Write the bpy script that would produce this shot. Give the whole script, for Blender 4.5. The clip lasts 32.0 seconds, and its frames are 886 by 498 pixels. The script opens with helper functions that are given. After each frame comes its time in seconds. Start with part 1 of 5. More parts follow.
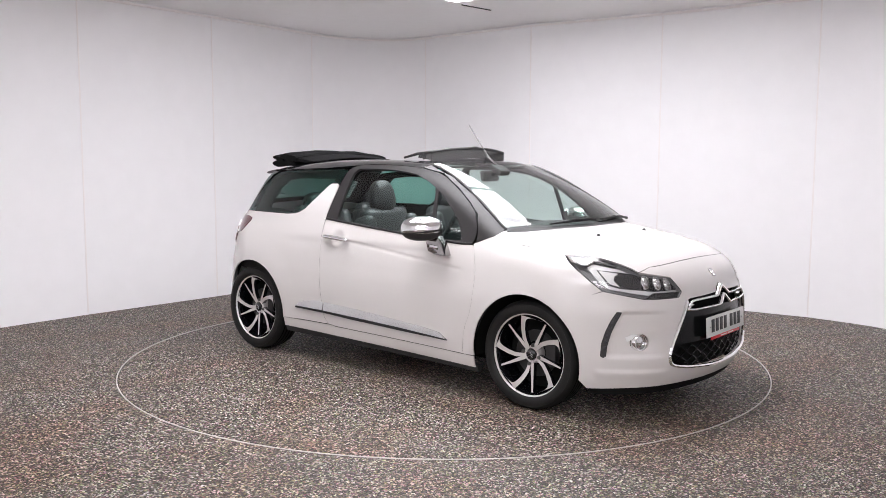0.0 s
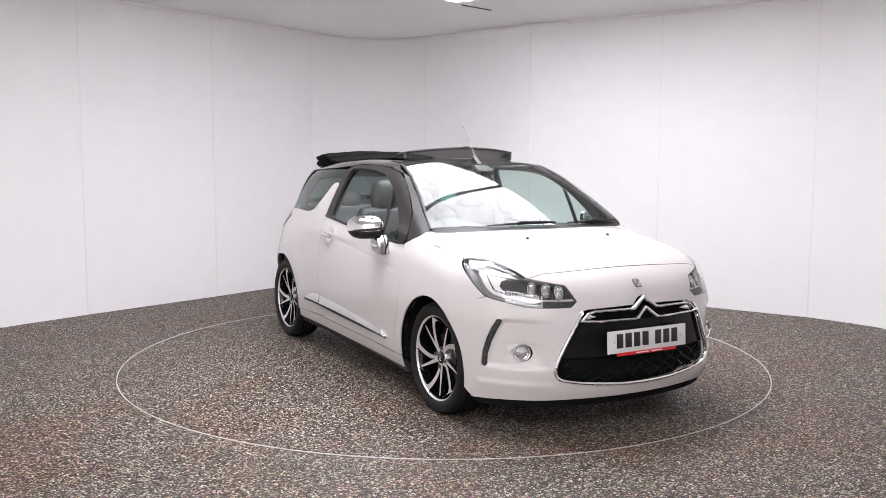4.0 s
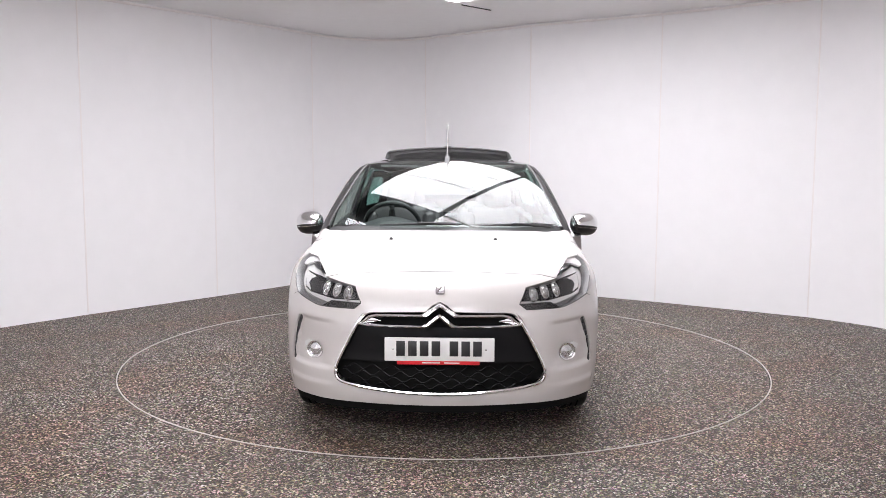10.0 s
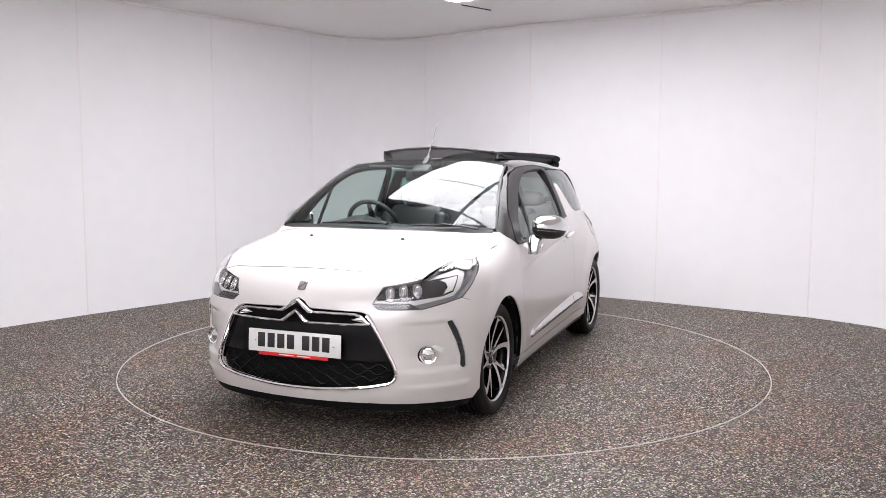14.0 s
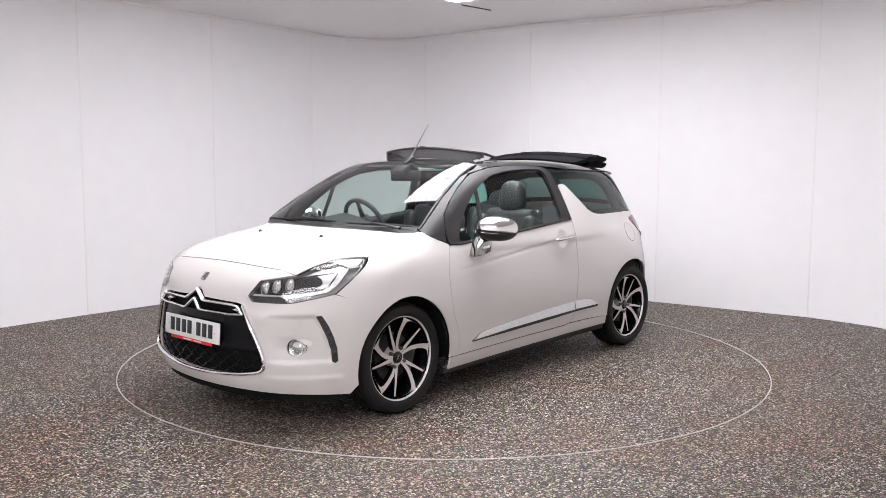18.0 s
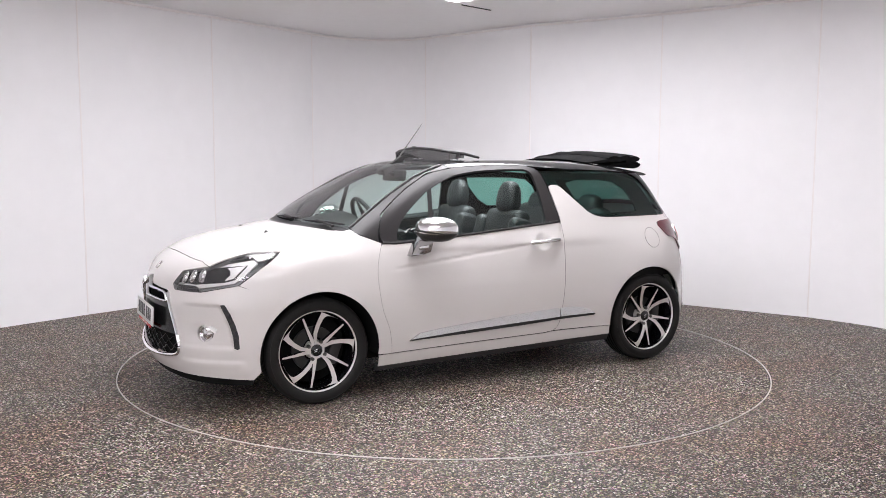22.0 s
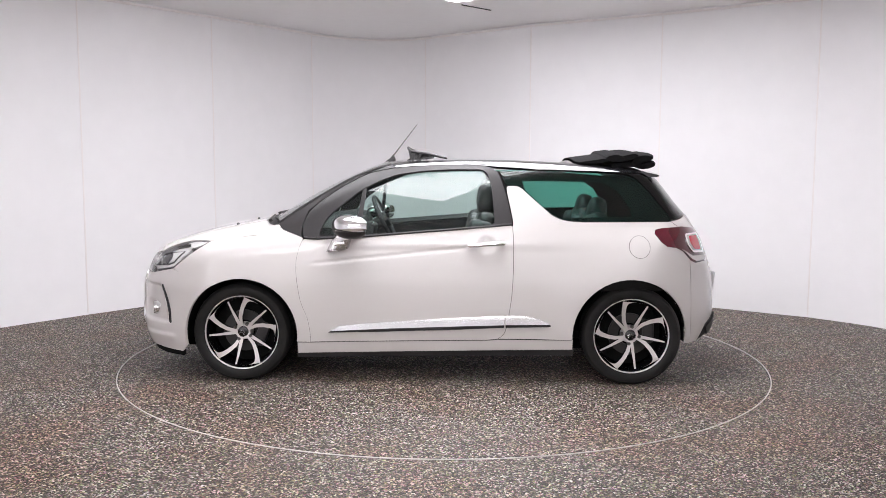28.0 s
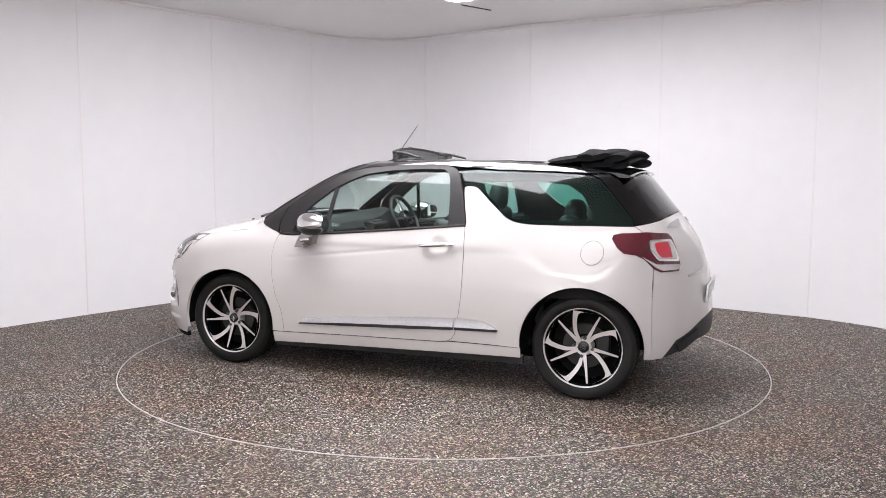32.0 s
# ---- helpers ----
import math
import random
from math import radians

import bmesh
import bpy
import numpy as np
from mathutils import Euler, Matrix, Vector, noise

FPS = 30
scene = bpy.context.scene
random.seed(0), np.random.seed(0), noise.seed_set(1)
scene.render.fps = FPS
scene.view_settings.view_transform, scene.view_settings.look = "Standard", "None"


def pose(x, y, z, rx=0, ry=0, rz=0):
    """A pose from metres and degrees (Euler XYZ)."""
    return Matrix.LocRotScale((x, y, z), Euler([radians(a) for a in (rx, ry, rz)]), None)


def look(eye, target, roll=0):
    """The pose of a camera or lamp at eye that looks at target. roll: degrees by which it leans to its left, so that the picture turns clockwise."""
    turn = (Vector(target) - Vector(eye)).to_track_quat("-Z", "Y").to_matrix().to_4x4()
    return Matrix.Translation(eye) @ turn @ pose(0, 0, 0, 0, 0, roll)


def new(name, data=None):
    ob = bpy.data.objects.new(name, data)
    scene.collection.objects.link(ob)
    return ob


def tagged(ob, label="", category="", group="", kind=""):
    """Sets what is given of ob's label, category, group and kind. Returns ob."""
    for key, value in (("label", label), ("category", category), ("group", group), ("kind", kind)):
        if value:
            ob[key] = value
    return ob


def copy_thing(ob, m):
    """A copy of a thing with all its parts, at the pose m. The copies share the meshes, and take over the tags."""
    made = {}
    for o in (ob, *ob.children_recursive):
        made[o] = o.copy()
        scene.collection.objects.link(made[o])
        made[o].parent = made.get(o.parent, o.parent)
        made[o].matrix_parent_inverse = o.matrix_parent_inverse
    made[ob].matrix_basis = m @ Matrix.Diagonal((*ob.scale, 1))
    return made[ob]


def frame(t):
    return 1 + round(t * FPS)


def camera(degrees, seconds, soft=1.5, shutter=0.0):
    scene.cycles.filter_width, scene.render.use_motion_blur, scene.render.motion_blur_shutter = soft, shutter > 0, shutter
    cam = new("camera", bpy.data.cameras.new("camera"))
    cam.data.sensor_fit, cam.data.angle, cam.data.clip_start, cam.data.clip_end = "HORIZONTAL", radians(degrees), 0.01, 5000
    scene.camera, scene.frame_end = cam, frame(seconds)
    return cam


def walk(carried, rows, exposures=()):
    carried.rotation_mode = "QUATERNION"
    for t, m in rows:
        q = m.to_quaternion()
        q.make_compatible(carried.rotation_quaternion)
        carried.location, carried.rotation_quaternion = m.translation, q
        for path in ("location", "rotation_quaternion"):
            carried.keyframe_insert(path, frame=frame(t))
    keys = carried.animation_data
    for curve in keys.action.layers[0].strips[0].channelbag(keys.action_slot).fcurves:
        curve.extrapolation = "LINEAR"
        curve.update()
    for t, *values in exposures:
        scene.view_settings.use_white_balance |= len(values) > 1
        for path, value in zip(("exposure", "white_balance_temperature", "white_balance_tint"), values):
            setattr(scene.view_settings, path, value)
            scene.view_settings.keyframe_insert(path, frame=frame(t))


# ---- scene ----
# ---- camera: fixed on a stand, looking slightly down over the turntable ----
cam = camera(54.91, 32.0, soft=0.75)
CAM = look((0.0, -6.139, 1.3875), (-0.0015, -5.1440, 1.2880), 0.21)
walk(cam, [(0.0, CAM), (32.0, CAM)], exposures=[(0.0, 0.0), (32.0, 0.0)])

# the turntable: degrees per second, and its small unevenness
OFFSET = Vector((0.0345, 0.0262, 0.0))
DRIFT = ((0.0, 0.60), (2.0, 0.50), (4.0, 0.37), (6.0, 0.25), (8.0, -0.04), (10.0, -0.28), (12.0, -0.50), (14.0, -0.61), (16.0, -0.61), (18.0, -0.49), (20.0, -0.14), (22.0, 0.16), (24.0, 0.21), (26.0, 0.18), (28.0, 0.12), (30.0, 0.16), (32.0, 0.18))


def heading(t):
    return -40.605 - 5.04314 * t + float(np.interp(t, [d[0] for d in DRIFT], [d[1] for d in DRIFT]))


# ---- world: the studio is closed, only its lamps and added panels light it ----
world = bpy.data.worlds.new("studio_world")
scene.world = world
world.use_nodes = True
world.node_tree.nodes["Background"].inputs[0].default_value = (0.5, 0.5, 0.52, 1)
world.node_tree.nodes["Background"].inputs[1].default_value = 0.05
LAMP_POWER = 10.8
WALL_POWER = 6.5


# ---- materials ----
def mat(name, color=(0.8, 0.8, 0.8), rough=0.5, metal=0.0, coat=0.0, spec=0.5):
    m = bpy.data.materials.new(name)
    m.use_nodes = True
    b = m.node_tree.nodes["Principled BSDF"]
    b.inputs["Base Color"].default_value = (*color, 1)
    b.inputs["Roughness"].default_value = rough
    b.inputs["Metallic"].default_value = metal
    b.inputs["Coat Weight"].default_value = coat
    b.inputs["Coat Roughness"].default_value = 0.05
    b.inputs["Specular IOR Level"].default_value = spec
    return m


def nodes_of(m):
    return m.node_tree.nodes, m.node_tree.links, m.node_tree.nodes["Principled BSDF"]


def grain(m, scale, amount, bump=0.0, tint=None, rough=0.0, detail=4.0):
    """Two-scale variation of colour, gloss and relief in object space."""
    n, l, b = nodes_of(m)
    co = n.new("ShaderNodeTexCoord")
    base = tuple(b.inputs["Base Color"].default_value)
    fine, broad = n.new("ShaderNodeTexNoise"), n.new("ShaderNodeTexNoise")
    for tex, s in ((fine, scale), (broad, scale * 0.07)):
        tex.inputs["Scale"].default_value = s
        tex.inputs["Detail"].default_value = detail
        l.new(co.outputs["Object"], tex.inputs["Vector"])
    mix = n.new("ShaderNodeMath")
    mix.operation = "ADD"
    l.new(fine.outputs["Fac"], mix.inputs[0])
    l.new(broad.outputs["Fac"], mix.inputs[1])
    ramp = n.new("ShaderNodeMapRange")
    ramp.inputs["From Min"].default_value, ramp.inputs["From Max"].default_value = 0.7, 1.3
    l.new(mix.outputs[0], ramp.inputs["Value"])
    blend = n.new("ShaderNodeMix")
    blend.data_type = "RGBA"
    other = tint or tuple(c * (1 - amount) for c in base[:3])
    blend.inputs["A"].default_value = base
    blend.inputs["B"].default_value = (*other[:3], 1)
    l.new(ramp.outputs["Result"], blend.inputs["Factor"])
    l.new(blend.outputs["Result"], b.inputs["Base Color"])
    if rough:
        rr = n.new("ShaderNodeMapRange")
        r0 = b.inputs["Roughness"].default_value
        rr.inputs["To Min"].default_value, rr.inputs["To Max"].default_value = max(0.0, r0 - rough), r0 + rough
        l.new(broad.outputs["Fac"], rr.inputs["Value"])
        l.new(rr.outputs["Result"], b.inputs["Roughness"])
    if bump:
        bp = n.new("ShaderNodeBump")
        bp.inputs["Strength"].default_value = bump
        bp.inputs["Distance"].default_value = 0.002
        l.new(fine.outputs["Fac"], bp.inputs["Height"])
        l.new(bp.outputs["Normal"], b.inputs["Normal"])
    return m


def glow(name, color, power):
    m = bpy.data.materials.new(name)
    m.use_nodes = True
    b = m.node_tree.nodes["Principled BSDF"]
    b.inputs["Base Color"].default_value = (0.8, 0.8, 0.8, 1)
    b.inputs["Emission Color"].default_value = (*color, 1)
    b.inputs["Emission Strength"].default_value = power
    return m


def glass(name, tint, clear, rough=0.0):
    """A thin pane: a clear, tinted layer with a sharp reflection."""
    m = bpy.data.materials.new(name)
    m.use_nodes = True
    n, l = m.node_tree.nodes, m.node_tree.links
    n.clear()
    out = n.new("ShaderNodeOutputMaterial")
    see = n.new("ShaderNodeBsdfTransparent")
    see.inputs["Color"].default_value = (*tint, 1)
    shine = n.new("ShaderNodeBsdfGlossy")
    shine.inputs["Roughness"].default_value = rough
    shine.inputs["Color"].default_value = (0.95, 0.95, 0.95, 1)
    lw = n.new("ShaderNodeLayerWeight")
    lw.inputs["Blend"].default_value = 0.5
    steep = n.new("ShaderNodeMath")
    steep.operation = "POWER"
    steep.inputs[1].default_value = 5.0
    l.new(lw.outputs["Facing"], steep.inputs[0])
    fr = n.new("ShaderNodeMath")
    fr.operation = "MULTIPLY_ADD"
    fr.inputs[1].default_value, fr.inputs[2].default_value = 0.95 - clear, clear
    l.new(steep.outputs[0], fr.inputs[0])
    mix = n.new("ShaderNodeMixShader")
    l.new(fr.outputs[0], mix.inputs[0])
    l.new(see.outputs[0], mix.inputs[1])
    l.new(shine.outputs[0], mix.inputs[2])
    l.new(mix.outputs[0], out.inputs[0])
    return m


PEARL = mat("pearl_white_paint", (0.640, 0.612, 0.598), 0.45, 0.0, 1.0, 0.35)
GRILLE_BLACK = mat("grille_gloss_black", (0.007, 0.007, 0.008), 0.22, 0.0, 0.0, 0.16)
PEARL.node_tree.nodes["Principled BSDF"].inputs["Coat Roughness"].default_value = 0.075
BLACK_PAINT = mat("gloss_black_paint", (0.012, 0.012, 0.014), 0.15, 0.0, 1.0)
SATIN_BLACK = grain(mat("satin_black_trim", (0.022, 0.020, 0.021), 0.42), 60, 0.25, 0.05)
PLASTIC = grain(mat("black_plastic", (0.022, 0.022, 0.023), 0.55), 300, 0.3, 0.15)
CHROME = mat("chrome", (0.86, 0.86, 0.87), 0.06, 1.0)
SATIN = mat("satin_chrome", (0.62, 0.62, 0.63), 0.25, 1.0)
GREY_LAMP = mat("grey_lamp_bezel", (0.26, 0.26, 0.265), 0.35, 0.3)
TYRE = grain(mat("tyre_rubber", (0.013, 0.0125, 0.012), 0.6, 0, 0, 0.3), 120, 0.35, 0.1)
ALLOY = grain(mat("machined_alloy", (0.76, 0.73, 0.72), 0.30, 0.5), 40, 0.10, 0.0, None, 0.06)
LIP = mat("machined_rim_lip", (0.82, 0.80, 0.79), 0.28, 0.35)
DISC = mat("dark_brake_disc", (0.045, 0.044, 0.044), 0.5, 0.6)
RIM_BLACK = mat("gloss_black_alloy", (0.007, 0.007, 0.009), 0.2, 0.0, 0.6)
STEEL = grain(mat("brake_steel", (0.16, 0.155, 0.15), 0.4, 0.9), 80, 0.3)
LEATHER = grain(mat("black_leather", (0.033, 0.034, 0.036), 0.42), 220, 0.3, 0.06)
CLOTH = grain(mat("black_canvas", (0.0075, 0.0075, 0.008), 0.85, 0, 0, 0.1), 500, 0.35, 0.3)
DASH = grain(mat("dash_plastic", (0.028, 0.029, 0.031), 0.5), 350, 0.3, 0.2)
WELL = mat("wheel_arch_liner", (0.008, 0.008, 0.008), 0.9, 0, 0, 0.12)
TRIM = grain(mat("dark_cabin_trim", (0.014, 0.013, 0.013), 0.8, 0, 0, 0.15), 200, 0.3, 0.1)
RED_LENS = mat("dark_red_lens", (0.085, 0.004, 0.012), 0.08, 0.0, 1.0)
RED_LAMP = mat("bright_red_lens", (0.62, 0.02, 0.045), 0.12, 0.0, 1.0)
CLEAR_LENS = mat("clear_ribbed_lens", (0.62, 0.61, 0.60), 0.2, 0.4, 1.0)
PLATE_WHITE = mat("plate_white", (0.78, 0.78, 0.77), 0.35)
PLATE_BLACK = mat("plate_black", (0.015, 0.015, 0.017), 0.4)
PLATE_RED = mat("dealer_red", (0.62, 0.012, 0.02), 0.4)
WINDSCREEN = glass("windscreen_glass", (0.82, 0.90, 0.87), 0.062)
SIDE_GLASS = glass("green_tinted_glass", (0.74, 0.86, 0.83), 0.05)
DARK_GLASS = glass("privacy_glass", (0.27, 0.56, 0.49), 0.045)
REAR_GLASS = glass("rear_privacy_glass", (0.14, 0.19, 0.18), 0.05)
LAMP_GLASS = glass("lamp_lens_glass", (0.96, 0.96, 0.96), 0.05)
WALL = grain(mat("white_wall_board", (0.93, 0.92, 0.935), 0.5, 0, 0, 0.35), 6, 0.03, 0.0, None, 0.05)
JOINT = mat("white_joint_strip", (0.91, 0.872, 0.865), 0.35)
CEILING = grain(mat("ceiling_board", (0.96, 0.95, 0.955), 0.7), 10, 0.03)
FRAME_DARK = mat("light_frame", (0.06, 0.06, 0.065), 0.5)


def stones():
    """Resin-bound stone chippings: grains of five to eight millimetres in many colours."""
    m = mat("stone_carpet", (0.2, 0.2, 0.2), 0.55, 0, 0, 0.35)
    n, l, b = nodes_of(m)
    co = n.new("ShaderNodeTexCoord")
    cell = n.new("ShaderNodeTexVoronoi")
    cell.inputs["Scale"].default_value = 128
    l.new(co.outputs["Object"], cell.inputs["Vector"])
    sep = n.new("ShaderNodeSeparateColor")
    l.new(cell.outputs["Color"], sep.inputs[0])
    tone = n.new("ShaderNodeValToRGB")
    e = tone.color_ramp.elements
    e[0].position, e[0].color = 0.0, (0.012, 0.010, 0.009, 1)
    e[1].position, e[1].color = 1.0, (0.62, 0.60, 0.58, 1)
    for pos, c in ((0.20, (0.0135, 0.0124, 0.0116)), (0.40, (0.033, 0.030, 0.0275)), (0.58, (0.089, 0.081, 0.074)), (0.75, (0.190, 0.175, 0.162)), (0.90, (0.365, 0.345, 0.325))):
        e.new(pos).color = (*c, 1)
    l.new(sep.outputs[0], tone.inputs[0])
    hue = n.new("ShaderNodeHueSaturation")
    hs = n.new("ShaderNodeMapRange")
    hs.inputs["To Min"].default_value, hs.inputs["To Max"].default_value = 0.32, 0.68
    l.new(sep.outputs[1], hs.inputs["Value"])
    l.new(hs.outputs["Result"], hue.inputs["Hue"])
    sat = n.new("ShaderNodeMapRange")
    sat.inputs["To Min"].default_value, sat.inputs["To Max"].default_value = 0.8, 4.6
    l.new(sep.outputs[2], sat.inputs["Value"])
    l.new(sat.outputs["Result"], hue.inputs["Saturation"])
    l.new(tone.outputs["Color"], hue.inputs["Color"])
    patch = n.new("ShaderNodeTexNoise")
    patch.inputs["Scale"].default_value = 1.3
    patch.inputs["Detail"].default_value = 3
    l.new(co.outputs["Object"], patch.inputs["Vector"])
    wash = n.new("ShaderNodeMix")
    wash.data_type, wash.blend_type = "RGBA", "MULTIPLY"
    wash.inputs["B"].default_value = (1.0, 0.80, 0.70, 1)
    pr = n.new("ShaderNodeMapRange")
    pr.inputs["From Min"].default_value, pr.inputs["From Max"].default_value = 0.45, 0.7
    l.new(patch.outputs["Fac"], pr.inputs["Value"])
    l.new(pr.outputs["Result"], wash.inputs["Factor"])
    l.new(hue.outputs["Color"], wash.inputs["A"])
    clump = n.new("ShaderNodeTexVoronoi")
    clump.inputs["Scale"].default_value = 62
    l.new(co.outputs["Object"], clump.inputs["Vector"])
    csep = n.new("ShaderNodeSeparateColor")
    l.new(clump.outputs["Color"], csep.inputs[0])
    cr = n.new("ShaderNodeMapRange")
    cr.inputs["To Min"].default_value, cr.inputs["To Max"].default_value = 0.80, 1.22
    l.new(csep.outputs[0], cr.inputs["Value"])
    vary = n.new("ShaderNodeVectorMath")
    vary.operation = "SCALE"
    l.new(wash.outputs["Result"], vary.inputs[0])
    l.new(cr.outputs["Result"], vary.inputs["Scale"])
    l.new(vary.outputs["Vector"], b.inputs["Base Color"])
    bp = n.new("ShaderNodeBump")
    bp.inputs["Strength"].default_value = 0.8
    bp.inputs["Distance"].default_value = 0.003
    bp.invert = True
    l.new(cell.outputs["Distance"], bp.inputs["Height"])
    l.new(bp.outputs["Normal"], b.inputs["Normal"])
    return m


STONES = stones()
# ---- mesh tools ----
def finish(name, bm, material, parent=None, smooth=40):
    bmesh.ops.recalc_face_normals(bm, faces=bm.faces)
    return link(name, bm, material, parent, smooth)


def link(name, bm, material, parent=None, smooth=40):
    me = bpy.data.meshes.new(name)
    if smooth:
        for f in bm.faces:
            f.smooth = True
        for e in bm.edges:
            if len(e.link_faces) == 2 and e.calc_face_angle(0) > radians(smooth):
                e.smooth = False
    bm.to_mesh(me)
    bm.free()
    for m in (material if isinstance(material, (list, tuple)) else [material]):
        me.materials.append(m)
    ob = new(name, me)
    if parent:
        ob.parent = parent
    return ob


def part(name, bm, material, parent, label="", smooth=40):
    return tagged(finish(name, bm, material, parent, smooth), label)


def group_at(name, parent=None):
    ob = new(name)
    if parent:
        ob.parent = parent
    return ob


def box(size, at=(0, 0, 0), turn=(0, 0, 0), bevel=0.0, bm=None, seg=2):
    bm = bm or bmesh.new()
    m = pose(*at, *turn) @ Matrix.Diagonal((*size, 1))
    made = bmesh.ops.create_cube(bm, size=1, matrix=m)["verts"]
    if bevel:
        edges = list({e for v in made for e in v.link_edges})
        bmesh.ops.bevel(bm, geom=edges, offset=bevel, segments=seg, profile=0.5, affect="EDGES")
    return bm


def tube(points, radius, sides=8, bm=None, caps=True, closed=False, flat=1.0):
    """A round bar along points; radius may be one number or one for each point. flat squeezes it along the second axis."""
    bm = bm or bmesh.new()
    pts = [Vector(p) for p in points]
    rad = radius if isinstance(radius, (list, tuple)) else [radius] * len(pts)
    rings = []
    up = Vector((0, 0, 1))
    for i, p in enumerate(pts):
        a = pts[i - 1] if (i or closed) else p
        b = pts[(i + 1) % len(pts)] if (i + 1 < len(pts) or closed) else p
        d = (b - a).normalized()
        s = d.cross(up)
        if s.length < 0.05:
            s = d.cross(Vector((0, 1, 0)))
        s.normalize()
        u = s.cross(d)
        rings.append([bm.verts.new(p + rad[i] * (math.cos(k * math.tau / sides) * s + flat * math.sin(k * math.tau / sides) * u)) for k in range(sides)])
    pairs = list(zip(rings, rings[1:])) + ([(rings[-1], rings[0])] if closed else [])
    for r, q in pairs:
        for k in range(sides):
            bm.faces.new((r[k], r[(k + 1) % sides], q[(k + 1) % sides], q[k]))
    if caps and not closed:
        bm.faces.new(rings[0][::-1])
        bm.faces.new(rings[-1])
    return bm


def lathe(profile, sides=48, bm=None, axis="y", at=(0, 0, 0), closed=False):
    """Turns a profile of (radius, along) round an axis."""
    bm = bm or bmesh.new()
    rings = []
    for k in range(sides):
        c, s = math.cos(k * math.tau / sides), math.sin(k * math.tau / sides)
        ring = []
        for r, a in profile:
            v = {"y": (r * c, a, r * s), "x": (a, r * c, r * s), "z": (r * c, r * s, a)}[axis]
            ring.append(bm.verts.new(Vector(v) + Vector(at)))
        rings.append(ring)
    n = len(profile)
    for k in range(sides):
        r, q = rings[k], rings[(k + 1) % sides]
        for i in range(n if closed else n - 1):
            j = (i + 1) % n
            bm.faces.new((r[i], r[j], q[j], q[i]))
    return bm


def prism(outline, lo, hi, axis="y", bm=None, bevel=0.0):
    """A flat outline given depth along an axis; the outline lies in the other two."""
    bm = bm or bmesh.new()
    put = {"y": lambda p, d: (p[0], d, p[1]), "x": lambda p, d: (d, p[0], p[1]), "z": lambda p, d: (p[0], p[1], d)}[axis]
    a = [bm.verts.new(put(p, lo)) for p in outline]
    b = [bm.verts.new(put(p, hi)) for p in outline]
    fa, fb = bm.faces.new(a), bm.faces.new(b[::-1])
    for i in range(len(a)):
        bm.faces.new((a[i], b[i], b[(i + 1) % len(a)], a[(i + 1) % len(a)]))
    if bevel:
        bmesh.ops.bevel(bm, geom=list(fa.edges) + list(fb.edges), offset=bevel, segments=2, profile=0.5, affect="EDGES")
    return bm


def rounded(points, radius=0.02, steps=5):
    """A closed outline with its corners rounded."""
    out = []
    n = len(points)
    for i in range(n):
        p, a, b = (Vector(points[j]) for j in (i, i - 1, (i + 1) % n))
        r = min(radius, (a - p).length * 0.45, (b - p).length * 0.45)
        s, e = p + (a - p).normalized() * r, p + (b - p).normalized() * r
        out += [tuple((1 - t)**2 * s + 2 * t * (1 - t) * p + t * t * e) for t in (k / steps for k in range(steps + 1))]
    return out


def flowing(points, steps=6, closed=False):
    """A smooth line through points (Catmull-Rom)."""
    p = [Vector(q) for q in points]
    n = len(p)
    out = []
    for i in range(n if closed else n - 1):
        a, b, c, d = (p[(i + k) % n] if closed else p[min(max(i + k, 0), n - 1)] for k in (-1, 0, 1, 2))
        for s in range(steps):
            t = s / steps
            out.append(0.5 * ((2 * b) + (c - a) * t + (2 * a - 5 * b + 4 * c - d) * t * t + (3 * b - a - 3 * c + d) * t**3))
    if not closed:
        out.append(p[-1])
    return [tuple(q) for q in out]
# ---- the car's outer form: one smooth implicit surface, x forward, y to its left, z up ----
def curve(*pts):
    """A smooth curve through points (a, b), as a function of a."""
    a = np.array([p[0] for p in pts], float)
    b = np.array([p[1] for p in pts], float)
    d = np.diff(b) / np.diff(a)
    m = np.concatenate([[d[0]], np.where(d[:-1] * d[1:] > 0, 2 * d[:-1] * d[1:] / np.where(d[:-1] + d[1:] == 0, 1, d[:-1] + d[1:]), 0), [d[-1]]])

    def f(v):
        v = np.asarray(v, float)
        i = np.clip(np.searchsorted(a, v) - 1, 0, len(a) - 2)
        h = a[i + 1] - a[i]
        t = (v - a[i]) / h
        tc = np.clip(t, 0, 1)
        r = ((2 * tc**3 - 3 * tc**2 + 1) * b[i] + (tc**3 - 2 * tc**2 + tc) * h * m[i]
             + (3 * tc**2 - 2 * tc**3) * b[i + 1] + (tc**3 - tc**2) * h * m[i + 1])
        return r + np.where(t < 0, t * h * m[0], 0) + np.where(t > 1, (t - 1) * h * m[-1], 0)
    return f


def smax(a, b, k):
    h = np.clip(0.5 + 0.5 * (a - b) / k, 0, 1)
    return b + (a - b) * h + k * h * (1 - h)


def smin(a, b, k):
    return -smax(-a, -b, k)


